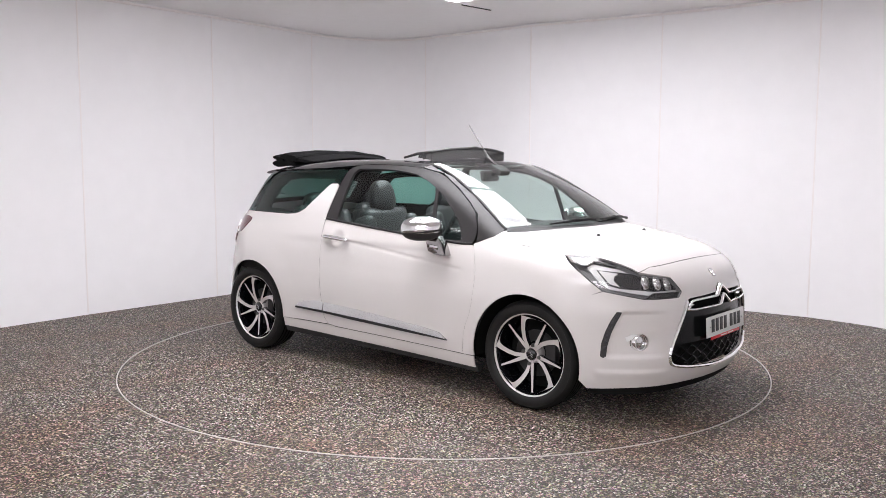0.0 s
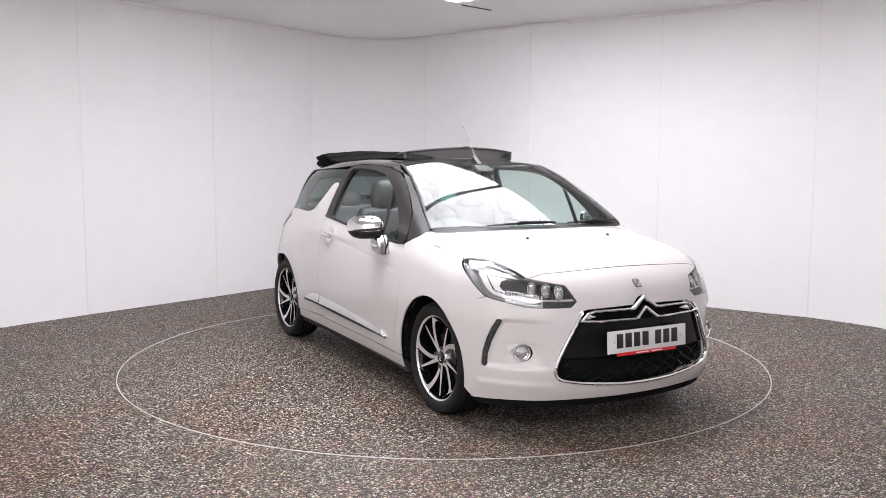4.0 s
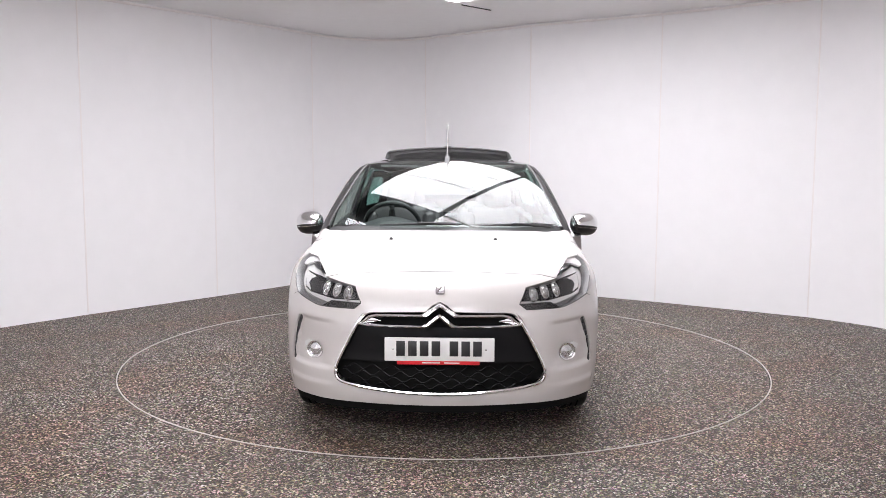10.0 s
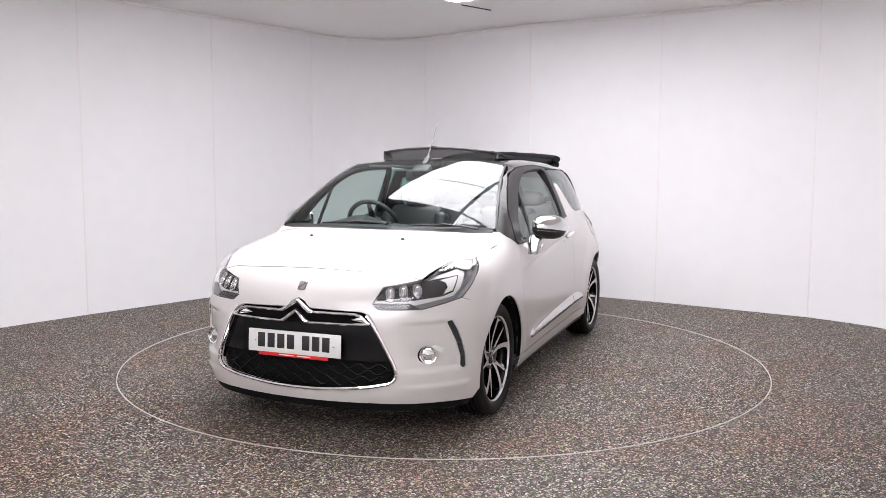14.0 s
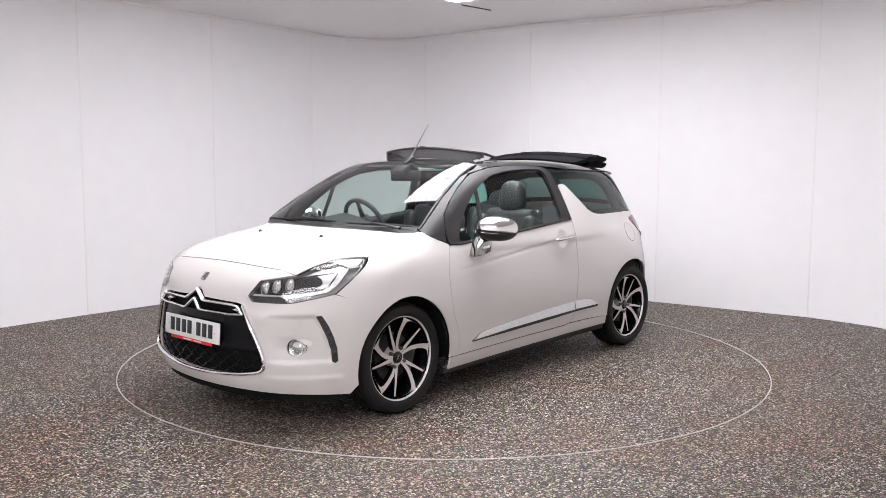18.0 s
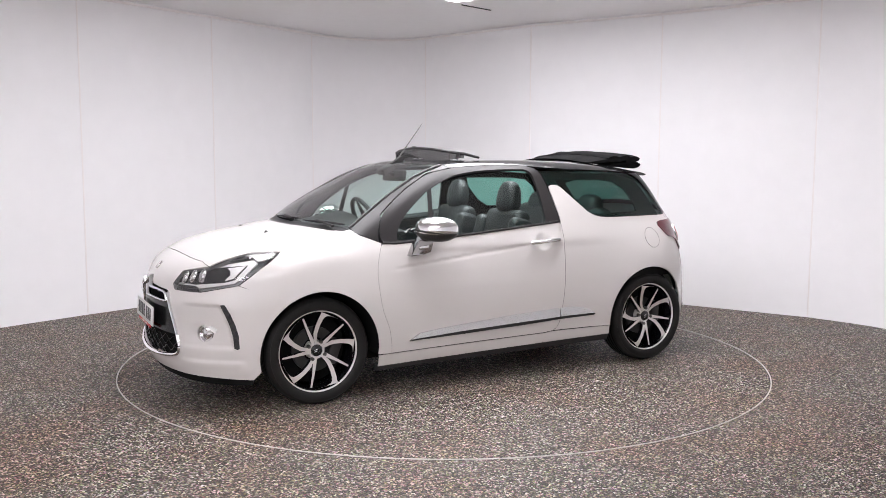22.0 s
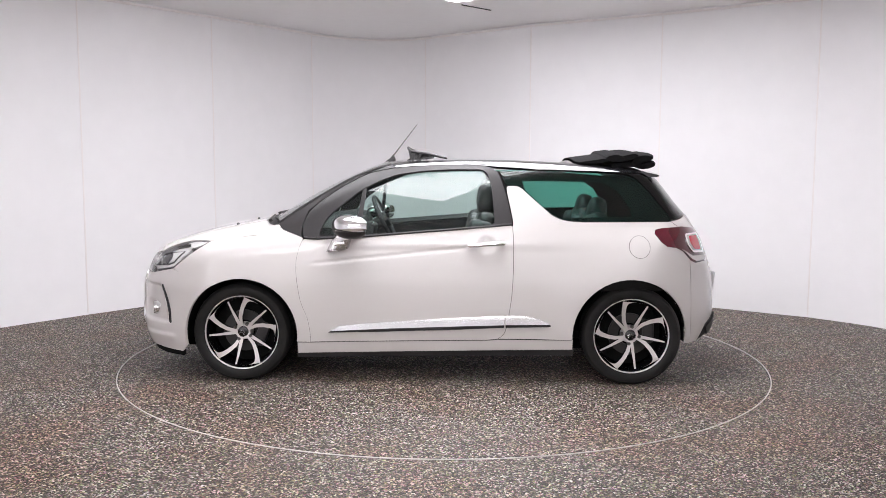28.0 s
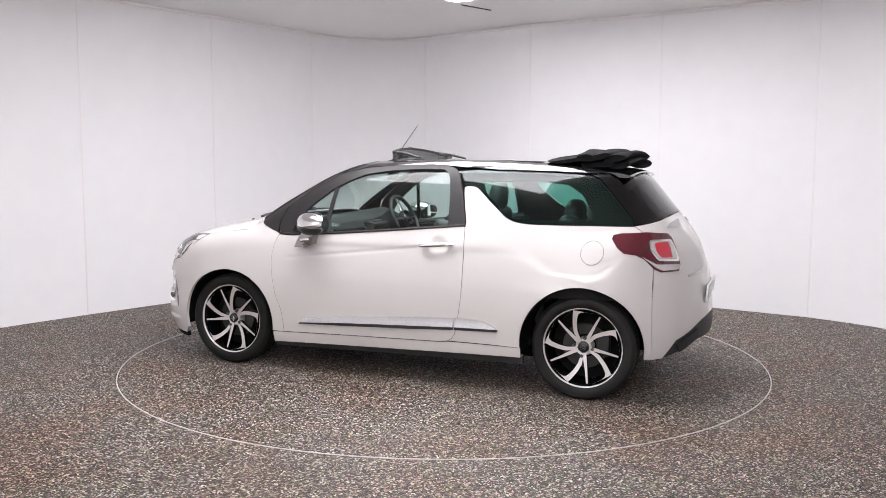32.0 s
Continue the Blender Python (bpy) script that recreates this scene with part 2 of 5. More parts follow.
NOSE = curve((0.10, 1.96), (0.18, 2.0), (0.26, 2.035), (0.36, 2.05), (0.48, 2.042), (0.58, 2.038), (0.68, 2.01), (0.77, 1.97), (0.83, 1.92), (0.95, 1.75))
TAIL = curve((0.10, -1.79), (0.2, -1.85), (0.31, -1.893), (0.42, -1.902), (0.62, -1.89), (0.82, -1.835), (0.94, -1.775), (1.02, -1.715), (1.29, -1.50), (1.42, -1.39))
WIDE = curve((-2.0, 0.70), (-1.8, 0.77), (-1.6, 0.815), (-1.4, 0.838), (-1.22, 0.845), (-0.9, 0.838), (-0.5, 0.828), (0.0, 0.828), (0.5, 0.832), (0.9, 0.843), (1.22, 0.854), (1.5, 0.857), (1.8, 0.845), (2.1, 0.81))
TUCK = curve((0.10, 0.070), (0.18, 0.034), (0.25, 0.014), (0.35, 0.005), (0.5, 0.0), (0.62, 0.002), (0.72, 0.010), (0.8, 0.020), (0.9, 0.040), (1.0, 0.072), (1.2, 0.16))
LEAN = curve((-1.8, 2.6), (-1.35, 2.3), (-0.9, 1.5), (-0.4, 1.0), (2.0, 1.0))
DECK = curve((-1.7, 1.13), (-1.2, 1.13), (-0.5, 1.115), (-0.1, 1.08), (0.8, 1.018), (1.13, 1.01), (1.32, 0.982), (1.55, 0.938), (1.76, 0.882), (1.86, 0.846), (1.95, 0.80), (2.05, 0.72))
CABIN = curve((-1.7, 1.27), (-1.42, 1.345), (-1.2, 1.385), (-0.9, 1.414), (-0.6, 1.431), (-0.29, 1.437), (0.07, 1.43), (0.25, 1.419), (0.35, 1.402), (0.515, 1.347), (0.72, 1.247), (0.926, 1.137), (1.135, 1.0), (1.3, 0.88))


def hull(p):
    """Below zero inside the car, above zero outside."""
    x, z = p[:, 0], p[:, 2]
    y = np.abs(p[:, 1])
    front = x - (NOSE(z) - 0.30 * y**2 - 0.77 * y**6)
    rear = TAIL(z) + 0.31 * y**2 + 0.93 * y**6 - x
    side = y - (WIDE(x) - TUCK(z) * np.where(z > 0.5, LEAN(x), 1))
    top = (z - (DECK(x) - 0.05 * y**2 - 0.26 * y**6)) * 0.97
    body = smax(smax(side, top, 0.07), smax(front * 0.9, rear * 0.9, 0.05), 0.07)
    h = z - 0.93
    side2 = (y - (0.782 - 0.30 * h - 0.2 * h * np.abs(h) - 0.125 * np.clip(-(x + 0.5) / 1.05, 0, 2)**2)) * 0.94
    roof = (z - (CABIN(x) - 0.085 * y**2 - 0.35 * y**6)) * 0.88
    cabin = smax(smax(smax(side2, roof, 0.06), rear * 0.9, 0.05), 0.86 - z, 0.04)
    return smin(body, cabin, 0.02)


def normals(p, e=0.002):
    n = np.stack([hull(p + np.eye(3)[i] * e) - hull(p - np.eye(3)[i] * e) for i in range(3)], 1)
    return n / np.maximum(np.linalg.norm(n, axis=1, keepdims=True), 1e-9)


def cast(o, d, far=1.6, steps=90):
    """Where rays from o along d first enter the car."""
    o, d = np.asarray(o, float), np.asarray(d, float)
    ts = np.linspace(0, far, steps)
    lo = np.zeros(len(o))
    hi = np.full(len(o), far)
    found = np.zeros(len(o), bool)
    for a, b in zip(ts[:-1], ts[1:]):
        inside = hull(o + d * b) < 0
        fresh = inside & ~found
        lo[fresh], hi[fresh] = a, b
        found |= inside
    for _ in range(24):
        mid = (lo + hi) / 2
        inside = hull(o + d * mid[:, None]) < 0
        hi = np.where(inside, mid, hi)
        lo = np.where(inside, lo, mid)
    return o + d * hi[:, None]
# ---- panels: outlines laid on the car's form ----
from mathutils.geometry import delaunay_2d_cdt

AXIS = {"nose": 1.05, "tail": -1.05}


def to_uv(kind, p):
    if len(p) == 2:
        return (p[0], p[1])
    x, y, z = p
    if kind == "side":
        return (x, z)
    if kind == "top":
        return (x, y)
    return (0.9 * math.atan2(y, (x - 1.05) if kind == "nose" else -(x + 1.05)), z)


def lay(kind, uv):
    """Places on the car's form for points of an outline's plane."""
    uv = np.asarray(uv, float).reshape(-1, 2)
    u, v = uv[:, 0], uv[:, 1]
    one = np.ones(len(u))
    if kind == "side":
        return cast(np.stack([u, one * 1.05, v], 1), np.stack([0 * u, -one, 0 * u], 1), 1.05)
    if kind == "top":
        return cast(np.stack([u, v, one * 1.6], 1), np.stack([0 * u, 0 * u, -one], 1), 1.1)
    s = 1 if kind == "nose" else -1
    d = np.stack([s * np.cos(u / 0.9), np.sin(u / 0.9), 0 * u], 1)
    o = np.stack([one * AXIS[kind], 0 * u, v], 1) + 1.3 * d
    return cast(o, -d, 1.3)


def resample(poly, step):
    out = []
    for a, b in zip(poly, poly[1:] + poly[:1]):
        k = max(1, math.ceil(math.dist(a, b) / step))
        out += [(a[0] + (b[0] - a[0]) * i / k, a[1] + (b[1] - a[1]) * i / k) for i in range(k)]
    return out


def inside(pts, poly):
    x, y = pts[:, 0], pts[:, 1]
    res = np.zeros(len(pts), bool)
    px, py = np.array(poly).T
    for i in range(len(px)):
        j = i - 1
        if py[i] == py[j]:
            continue
        hit = ((py[i] > y) != (py[j] > y)) & (x < (px[j] - px[i]) * (y - py[i]) / (py[j] - py[i]) + px[i])
        res ^= hit
    return res


def edge_distance(pts, poly):
    p = np.array(poly)
    q = np.roll(p, -1, 0)
    best = np.full(len(pts), 9.0)
    for a, b in zip(p, q):
        d = b - a
        t = np.clip(((pts - a) @ d) / max(d @ d, 1e-12), 0, 1)
        best = np.minimum(best, np.linalg.norm(pts - a - t[:, None] * d, axis=1))
    return best


def inset(poly, g):
    p = np.array(poly)
    area = np.sum(p[:, 0] * np.roll(p[:, 1], -1) - np.roll(p[:, 0], -1) * p[:, 1])
    t = np.roll(p, -1, 0) - np.roll(p, 1, 0)
    t /= np.maximum(np.linalg.norm(t, axis=1, keepdims=True), 1e-9)
    n = np.stack([-t[:, 1], t[:, 0]], 1) * (1 if area > 0 else -1)
    return [tuple(q) for q in p + n * g]


def sheet(kind, outline, holes=(), off=0.0, depth=0.008, step=0.028, edge=0.014, gap=0.0018, dent=None):
    """Vertices and faces of a panel whose outline, in 2D or 3D points, lies on the form."""
    loops = []
    for k, loop in enumerate([outline, *holes]):
        uv = resample([to_uv(kind, p) for p in loop], edge)
        loops.append(inset(uv, gap if k == 0 else -gap) if gap else uv)
    lo, hi = np.min(loops[0], 0), np.max(loops[0], 0)
    gx, gy = np.meshgrid(np.arange(lo[0], hi[0], step), np.arange(lo[1], hi[1], step * 0.87))
    gx = gx + (np.arange(len(gx)) % 2)[:, None] * step / 2
    grid = np.stack([gx.ravel(), gy.ravel()], 1)
    keep = inside(grid, loops[0])
    for loop in loops:
        keep &= edge_distance(grid, loop) > edge * 0.6
    for hole in loops[1:]:
        keep &= ~inside(grid, hole)
    grid = grid[keep]
    pts, edges = [], []
    for loop in loops:
        n0 = len(pts)
        pts += loop
        edges += [(n0 + i, n0 + (i + 1) % len(loop)) for i in range(len(loop))]
    pts += [tuple(q) for q in grid]
    v2, _, faces, *_ = delaunay_2d_cdt([Vector(p) for p in pts], edges, [], 0, 1e-6)
    uv = np.array([tuple(v) for v in v2])
    tri = np.array([f[:3] for f in faces])
    mid = uv[tri].mean(1)
    ok = inside(mid, loops[0])
    e1, e2 = uv[tri[:, 1]] - uv[tri[:, 0]], uv[tri[:, 2]] - uv[tri[:, 0]]
    ok &= np.abs(e1[:, 0] * e2[:, 1] - e1[:, 1] * e2[:, 0]) > 2e-8
    for hole in loops[1:]:
        ok &= ~inside(mid, hole)
    tri = tri[ok]
    pos = lay(kind, uv)
    nor = normals(pos)
    push = off + (dent(pos) if dent else 0.0)
    top = pos + nor * np.reshape(push, (-1, 1))
    # turn all faces outward
    fn = np.cross(top[tri[:, 1]] - top[tri[:, 0]], top[tri[:, 2]] - top[tri[:, 0]])
    flip = np.sum(fn * nor[tri[:, 0]], 1) < 0
    tri[flip] = tri[flip][:, ::-1]
    count = {}
    for f in tri:
        for a, b in ((f[0], f[1]), (f[1], f[2]), (f[2], f[0])):
            count[(a, b)] = 1
    rim = [(a, b) for a, b in count if (b, a) not in count]
    return top, nor, tri, rim, depth


def panel(name, material, parent, kind, outline, holes=(), label="", mirror=False, **kw):
    """One panel as a mesh part; with mirror, also its twin on the car's right side."""
    top, nor, tri, rim, depth = sheet(kind, outline, holes, **kw)
    made = []
    for side in ((1, -1) if mirror else (1,)):
        m = np.array([1, side, 1])
        verts = [tuple(q) for q in top * m]
        faces = [tuple(int(i) for i in (f if side == 1 else f[::-1])) for f in tri]
        if depth:
            low = (top - nor * depth) * m
            for a, b in rim:
                k = len(verts)
                verts += [tuple(top[a] * m), tuple(top[b] * m), tuple(low[b]), tuple(low[a])]
                faces.append((k, k + 3, k + 2, k + 1) if side == 1 else (k, k + 1, k + 2, k + 3))
        me = bpy.data.meshes.new(name)
        me.from_pydata(verts, [], faces)
        me.polygons.foreach_set("use_smooth", [True] * len(faces))
        me.materials.append(material)
        # exact smooth normals of the form on the panel's face
        ob = new(name, me)
        par = parent
        if isinstance(parent, (list, tuple)):
            par = parent[0 if side == 1 else 1]
        ob.parent = par
        made.append(tagged(ob, label))
    return made if mirror else made[0]


def arc(cx, cz, r, a0, a1, n=26):
    return [(cx + r * math.cos(radians(a0 + (a1 - a0) * i / n)), cz + r * math.sin(radians(a0 + (a1 - a0) * i / n))) for i in range(n + 1)]


def on_side(pts):
    """(x, z) on the car's left flank as 3D points."""
    return [tuple(q) for q in lay("side", pts)]


def on_top(pts):
    return [tuple(q) for q in lay("top", pts)]


def both(half):
    """A symmetric outline from its left half, given from the middle outward and back to the middle."""
    return list(half) + [(x, -y, z) for x, y, z in reversed(half) if abs(y) > 0.003]
# ---- the studio: a round-cornered room of white boards ----
H = 2.88
PLAN = [(-4.45, -0.05), (-3.26, 1.57), (-2.37, 2.68), (-1.53, 3.82), (-1.25, 4.10), (-0.98, 4.24), (-0.71, 4.29), (-0.45, 4.25), (-0.23, 4.12), (0.92, 3.17), (2.14, 2.43),
        (3.33, 1.58), (3.80, 0.98), (4.28, -0.2), (4.55, -1.8), (4.5, -3.8), (3.9, -5.9), (2.6, -7.6), (0.6, -8.5), (-1.6, -8.3), (-3.4, -7.2), (-4.7, -5.5), (-5.2, -3.5), (-5.05, -1.6)]


WALLS = [(k, k + 1) for k in range(3)] + [(3, 4, 5, 6, 7, 8)] + [(k, k + 1) for k in range(8, 11)] + [(11, 12, 13)] + [(k, (k + 1) % 24) for k in range(13, 24)]


def room():
    for i, ids in enumerate(WALLS):
        line = [(*PLAN[k], 0.0) for k in ids]
        if len(line) > 2:
            line = flowing(line, 5)
        line = [Vector(p) for p in line]
        normal = []
        for k, p in enumerate(line):
            d = (line[min(k + 1, len(line) - 1)] - line[max(k - 1, 0)]).normalized()
            out = Vector((-d.y, d.x, 0))
            normal.append(out if out.dot(p - Vector((0, -2, 0))) > 0 else -out)
        bm = bmesh.new()
        rows = [[bm.verts.new(q) for q in (p, p + Vector((0, 0, H)), p + o * 0.09 + Vector((0, 0, H)), p + o * 0.09)] for p, o in zip(line, normal)]
        for r, q in zip(rows, rows[1:]):
            for k in range(4):
                bm.faces.new((r[k], r[(k + 1) % 4], q[(k + 1) % 4], q[k]))
        bm.faces.new(rows[0])
        bm.faces.new(rows[-1])
        w = tagged(finish("wall_%d" % (i + 1), bm, WALL, smooth=30), "white wall board of the studio", kind="structure")
        a, d = line[0], (line[1] - line[0]).normalized()
        s = box((0.014, 0.0044, H - 0.05), (0, 0, 0), bevel=0.002)
        ob = part("joint_strip", s, JOINT, w, "thin white joint strip")
        ob.matrix_basis = Matrix.Translation(a - normal[0] * 0.0005 + Vector((0, 0, H / 2 - 0.012))) @ Matrix.Rotation(math.atan2(d.y, d.x), 4, "Z")
    # coving strip under the ceiling
    inner = []
    for ids in WALLS:
        line = [PLAN[k] for k in ids]
        inner += (flowing(line, 5) if len(line) > 2 else line)[:-1]
    bm = tube([(x * 0.9985, y * 0.9985 - 0.004, H - 0.024) for x, y in inner], 0.012, 8, closed=True)
    tagged(finish("trim", bm, JOINT), "white coving strip under the ceiling", kind="structure")
    # floor, with a round hole for the turntable
    bm = bmesh.new()
    ring = [bm.verts.new((2.245 * math.cos(k * math.tau / 128), 2.245 * math.sin(k * math.tau / 128), 0)) for k in range(128)]
    outer = []
    for k in range(128):
        c, s = math.cos(k * math.tau / 128), math.sin(k * math.tau / 128)
        outer.append(bm.verts.new((c * 11, s * 11, 0)))
    for k in range(128):
        bm.faces.new((ring[k], outer[k], outer[(k + 1) % 128], ring[(k + 1) % 128]))
    tagged(finish("floor", bm, STONES, smooth=0), "grey and brown resin-bound stone floor", kind="structure")
    outline = []
    for ids in WALLS:
        line = [PLAN[k] for k in ids]
        outline += (flowing(line, 5) if len(line) > 2 else line)[:-1]
    bm = prism(outline, H, H + 0.08, "z")
    tagged(finish("ceiling", bm, CEILING, smooth=0), "pale grey studio ceiling", kind="structure")


room()

# steel edging round the turntable
bm = lathe([(2.236, -0.004), (2.237, 0.003), (2.243, 0.0035), (2.244, -0.004)], 160, axis="z", closed=True)
turntable = tagged(group_at("turntable"), "round turntable disc covered in grey stone carpet with a metal edge", "turntable")
part("edging_ring", bm, mat("worn_steel_edging", (0.62, 0.60, 0.58), 0.4, 0.6), turntable, "thin worn metal edging ring")
bm = lathe([(0.0005, 0.0), (2.22, 0.0), (2.232, -0.002), (2.232, -0.05)], 160, axis="z")
part("disc", bm, STONES, turntable, "grey stone-carpet disc")

# ---- the light box on the ceiling: two banks of panels ----
BOX_TURN = 51.0
PANEL = glow("light_panel", (0.985, 0.965, 1.010), LAMP_POWER)
ROWS = (-1.95, -1.40, -0.85, -0.31, 0.33, 0.80, 1.26)


def light_box():
    root = tagged(group_at("ceiling_light_box"), "large white ceiling light box with dark panel joints", "light box")
    root.matrix_basis = pose(0, 0, H - 0.07, 0, 0, BOX_TURN)
    for a, b in zip(ROWS, ROWS[1:]):
        for lo, hi in ((-1.35, -0.205), (-0.13, 0.88)):
            if lo > -1 and a == -0.85:
                continue
            bm = box((b - a - 0.042, hi - lo, 0.045), ((a + b) / 2, (lo + hi) / 2, 0.006), bevel=0.004)
            part("light_panel", bm, PANEL, root, "glowing white diffuser panel")
    bm = box((ROWS[-1] - ROWS[0] + 0.04, 2.26, 0.024), ((ROWS[0] + ROWS[-1]) / 2, -0.19, 0.054), bevel=0.004)
    part("frame", bm, FRAME_DARK, root, "dark metal frame")


light_box()


# ---- unseen wall light behind the camera, added from its reflections in the car ----
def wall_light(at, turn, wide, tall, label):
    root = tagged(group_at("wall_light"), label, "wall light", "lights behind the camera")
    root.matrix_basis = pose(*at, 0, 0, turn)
    part("housing", box((wide + 0.1, 0.06, 2 * tall + 0.16), (0, 0.04, 0), bevel=0.01), FRAME_DARK, root, "dark housing of the added panel")
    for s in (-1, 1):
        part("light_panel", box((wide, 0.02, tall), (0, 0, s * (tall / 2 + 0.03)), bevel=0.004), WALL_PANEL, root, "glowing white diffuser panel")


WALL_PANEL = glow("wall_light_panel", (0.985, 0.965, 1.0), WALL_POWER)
wall_light((-3.62, -6.60, 1.45), 148, 0.52, 0.55, "tall white light panel added for the unseen source the car mirrors")

# second, plain panel bank on the ceiling behind the camera, unseen, added as fill
FILL_PANEL = glow("fill_light_panel", (0.985, 0.965, 1.010), LAMP_POWER * 0.72)
rear_fill = tagged(group_at("ceiling_light_box"), "long white fill light bank added out of view behind the camera", "light box")
rear_fill.matrix_basis = pose(-1.05, -5.95, H - 0.05, 0, 0, 0)
part("frame", box((4.2, 2.2, 0.04), (0, 0, 0.025), bevel=0.004), FRAME_DARK, rear_fill, "dark metal frame")
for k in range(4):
    part("light_panel", box((1.0, 2.1, 0.02), (-1.545 + 1.03 * k, 0, 0), bevel=0.004), FILL_PANEL, rear_fill, "glowing white diffuser panel")

# a dark slot in the ceiling beyond the light box
m = pose(0.30, 2.215, H - 0.004, 0, 0, 44)
slot = tagged(part("ceiling_slot", box((0.40, 0.012, 0.010), bevel=0.002), FRAME_DARK, None, "thin dark slot in the ceiling"), category="slot")
slot.matrix_basis = m
# ---- the car ----
car = tagged(group_at("hatchback_car"), "pearl white three-door hatchback with a black folded canvas roof", "car")

SEAM = [(1.470, 0.625), (1.674, 0.717)]
LAMP = [(1.433, 0.734, 0.894), (1.56, 0.664, 0.893), (1.652, 0.636, 0.868), (1.80, 0.585, 0.803), (1.900, 0.425, 0.778), (1.962, 0.394, 0.702), (1.958, 0.428, 0.674), (1.89, 0.573, 0.673), (1.852, 0.622, 0.675), (1.679, 0.757, 0.717), (1.571, 0.785, 0.798)]
HOODLINE = [(1.846, 0.0, 0.849), (1.845, 0.2, 0.846), (1.838, 0.352, 0.840), (1.815, 0.50, 0.833), (1.795, 0.585, 0.811)]
GRILLE = [(1.996, 0.0, 0.716), (2.005, 0.035, 0.700), (2.012, 0.07, 0.669), (1.978, 0.33, 0.661), (1.98, 0.372, 0.648), (1.982, 0.411, 0.597), (1.969, 0.464, 0.495), (1.957, 0.507, 0.406), (1.953, 0.517, 0.355), (1.96, 0.495, 0.318), (1.985, 0.42, 0.300), (2.008, 0.334, 0.289), (2.03, 0.16, 0.274), (2.037, 0.0, 0.270)]
GRILLE = GRILLE[:3] + flowing(GRILLE[3:], 4)
DOOR_FRONT = flowing([(0.832, 0.916), (0.862, 0.83), (0.873, 0.718), (0.848, 0.538), (0.805, 0.42), (0.788, 0.33), (0.785, 0.262)], 5)
DOOR_REAR = flowing([(-0.395, 0.291), (-0.43, 0.318), (-0.453, 0.375), (-0.484, 0.578), (-0.493, 0.827), (-0.487, 1.0)], 5)
FOG = (1.855, 0.655, 0.446)
DRL = [(1.772, 0.718, 0.608), (1.752, 0.735, 0.610), (1.728, 0.755, 0.562), (1.706, 0.772, 0.500), (1.692, 0.783, 0.440), (1.688, 0.786, 0.372), (1.700, 0.779, 0.364), (1.712, 0.771, 0.372), (1.717, 0.768, 0.43), (1.731, 0.755, 0.495), (1.750, 0.738, 0.552)]


def ease(v):
    v = np.clip(v, 0, 1)
    return v * v * (3 - 2 * v)


def bumper_form(p):
    """Scoops round the fog lamps and the swelling over the lip."""
    x, y, z = p[:, 0], np.abs(p[:, 1]), p[:, 2]
    xd = np.interp(z, [0.37, 0.47, 0.54, 0.61], [1.706, 1.722, 1.742, 1.770])
    scoop = ease((y - 0.50) / 0.15) * ease((z - 0.366) / 0.012) * ease((0.612 - z) / 0.011) * ease((x - xd) / 0.012)
    bowl = np.exp(-((y - 0.635) / 0.055)**2 - ((z - 0.445) / 0.042)**2) * ease((0.505 - z) / 0.012)
    wing = np.exp(-(np.where(z > 0.285, (z - 0.285) / 0.011, (z - 0.285) / 0.03))**2) * ease((y - 0.45) / 0.2) * ease((x - 1.64) / 0.05)
    return -0.017 * scoop - 0.014 * bowl + 0.008 * wing


def door_form(p):
    """The crease below the window line and the bowl behind the handle."""
    x, z = p[:, 0], p[:, 2]
    d = z - (0.768 + 0.1094 * (0.736 - x))
    crease = np.where(d < 0, np.exp(-(d / 0.012)**2), np.exp(-(d / 0.0045)**2)) * ease((x + 0.30) / 0.05) * ease((0.80 - x) / 0.1)
    bowl = ease(1.25 - np.hypot((x + 0.327) / 0.060, (z - 0.884) / 0.052))
    return -0.0036 * crease - 0.020 * bowl


def flare(p):
    """The swelling of the haunch round the rear wheel."""
    r = np.hypot(p[:, 0] + 1.225, p[:, 2] - 0.312)
    return 0.008 * ease((0.56 - r) / 0.17) * ease((np.abs(p[:, 1]) - 0.55) / 0.15)


front_arch = on_side([p for p in arc(1.225, 0.307, 0.357, 62, -12)])
bumper_half = (HOODLINE + LAMP[4:10] + front_arch
               + [(1.607, 0.787, 0.187), (1.798, 0.681, 0.197), (1.969, 0.40, 0.203), (2.02, 0.15, 0.202), (2.025, 0.0, 0.202)])
fu, fz = to_uv("nose", FOG)
fog_hole = [(fu + 0.047 * math.cos(a * math.tau / 20), fz + 0.044 * math.sin(a * math.tau / 20)) for a in range(20)]
fog_hole_r = [(-u, z) for u, z in fog_hole]
bumper = panel("front_bumper", PEARL, car, "nose", both(bumper_half), [both(GRILLE), fog_hole, fog_hole_r, DRL, [(x, -y, z) for x, y, z in DRL]], depth=0.02, step=0.0105, edge=0.0105, dent=bumper_form)
HOOD_SIDE = [(1.40, 0.740), (1.25, 0.752), (1.1, 0.752), (1.04, 0.745), (0.985, 0.738)]
hood_half = HOODLINE + [(1.652, 0.640, 0.868), (1.56, 0.668, 0.893), (1.433, 0.738, 0.894), (1.25, 0.752, 0.93), (1.1, 0.752, 0.95), (0.985, 0.738, 0.965), (1.0, 0.716, 1.0), (1.035, 0.688, 1.0), (1.083, 0.60, 1.0), (1.15, 0.4, 1.0), (1.19, 0.2, 1.0), (1.20, 0.0, 1.0)]
hood = panel("hood", PEARL, car, "top", both(hood_half), gap=0.0003)
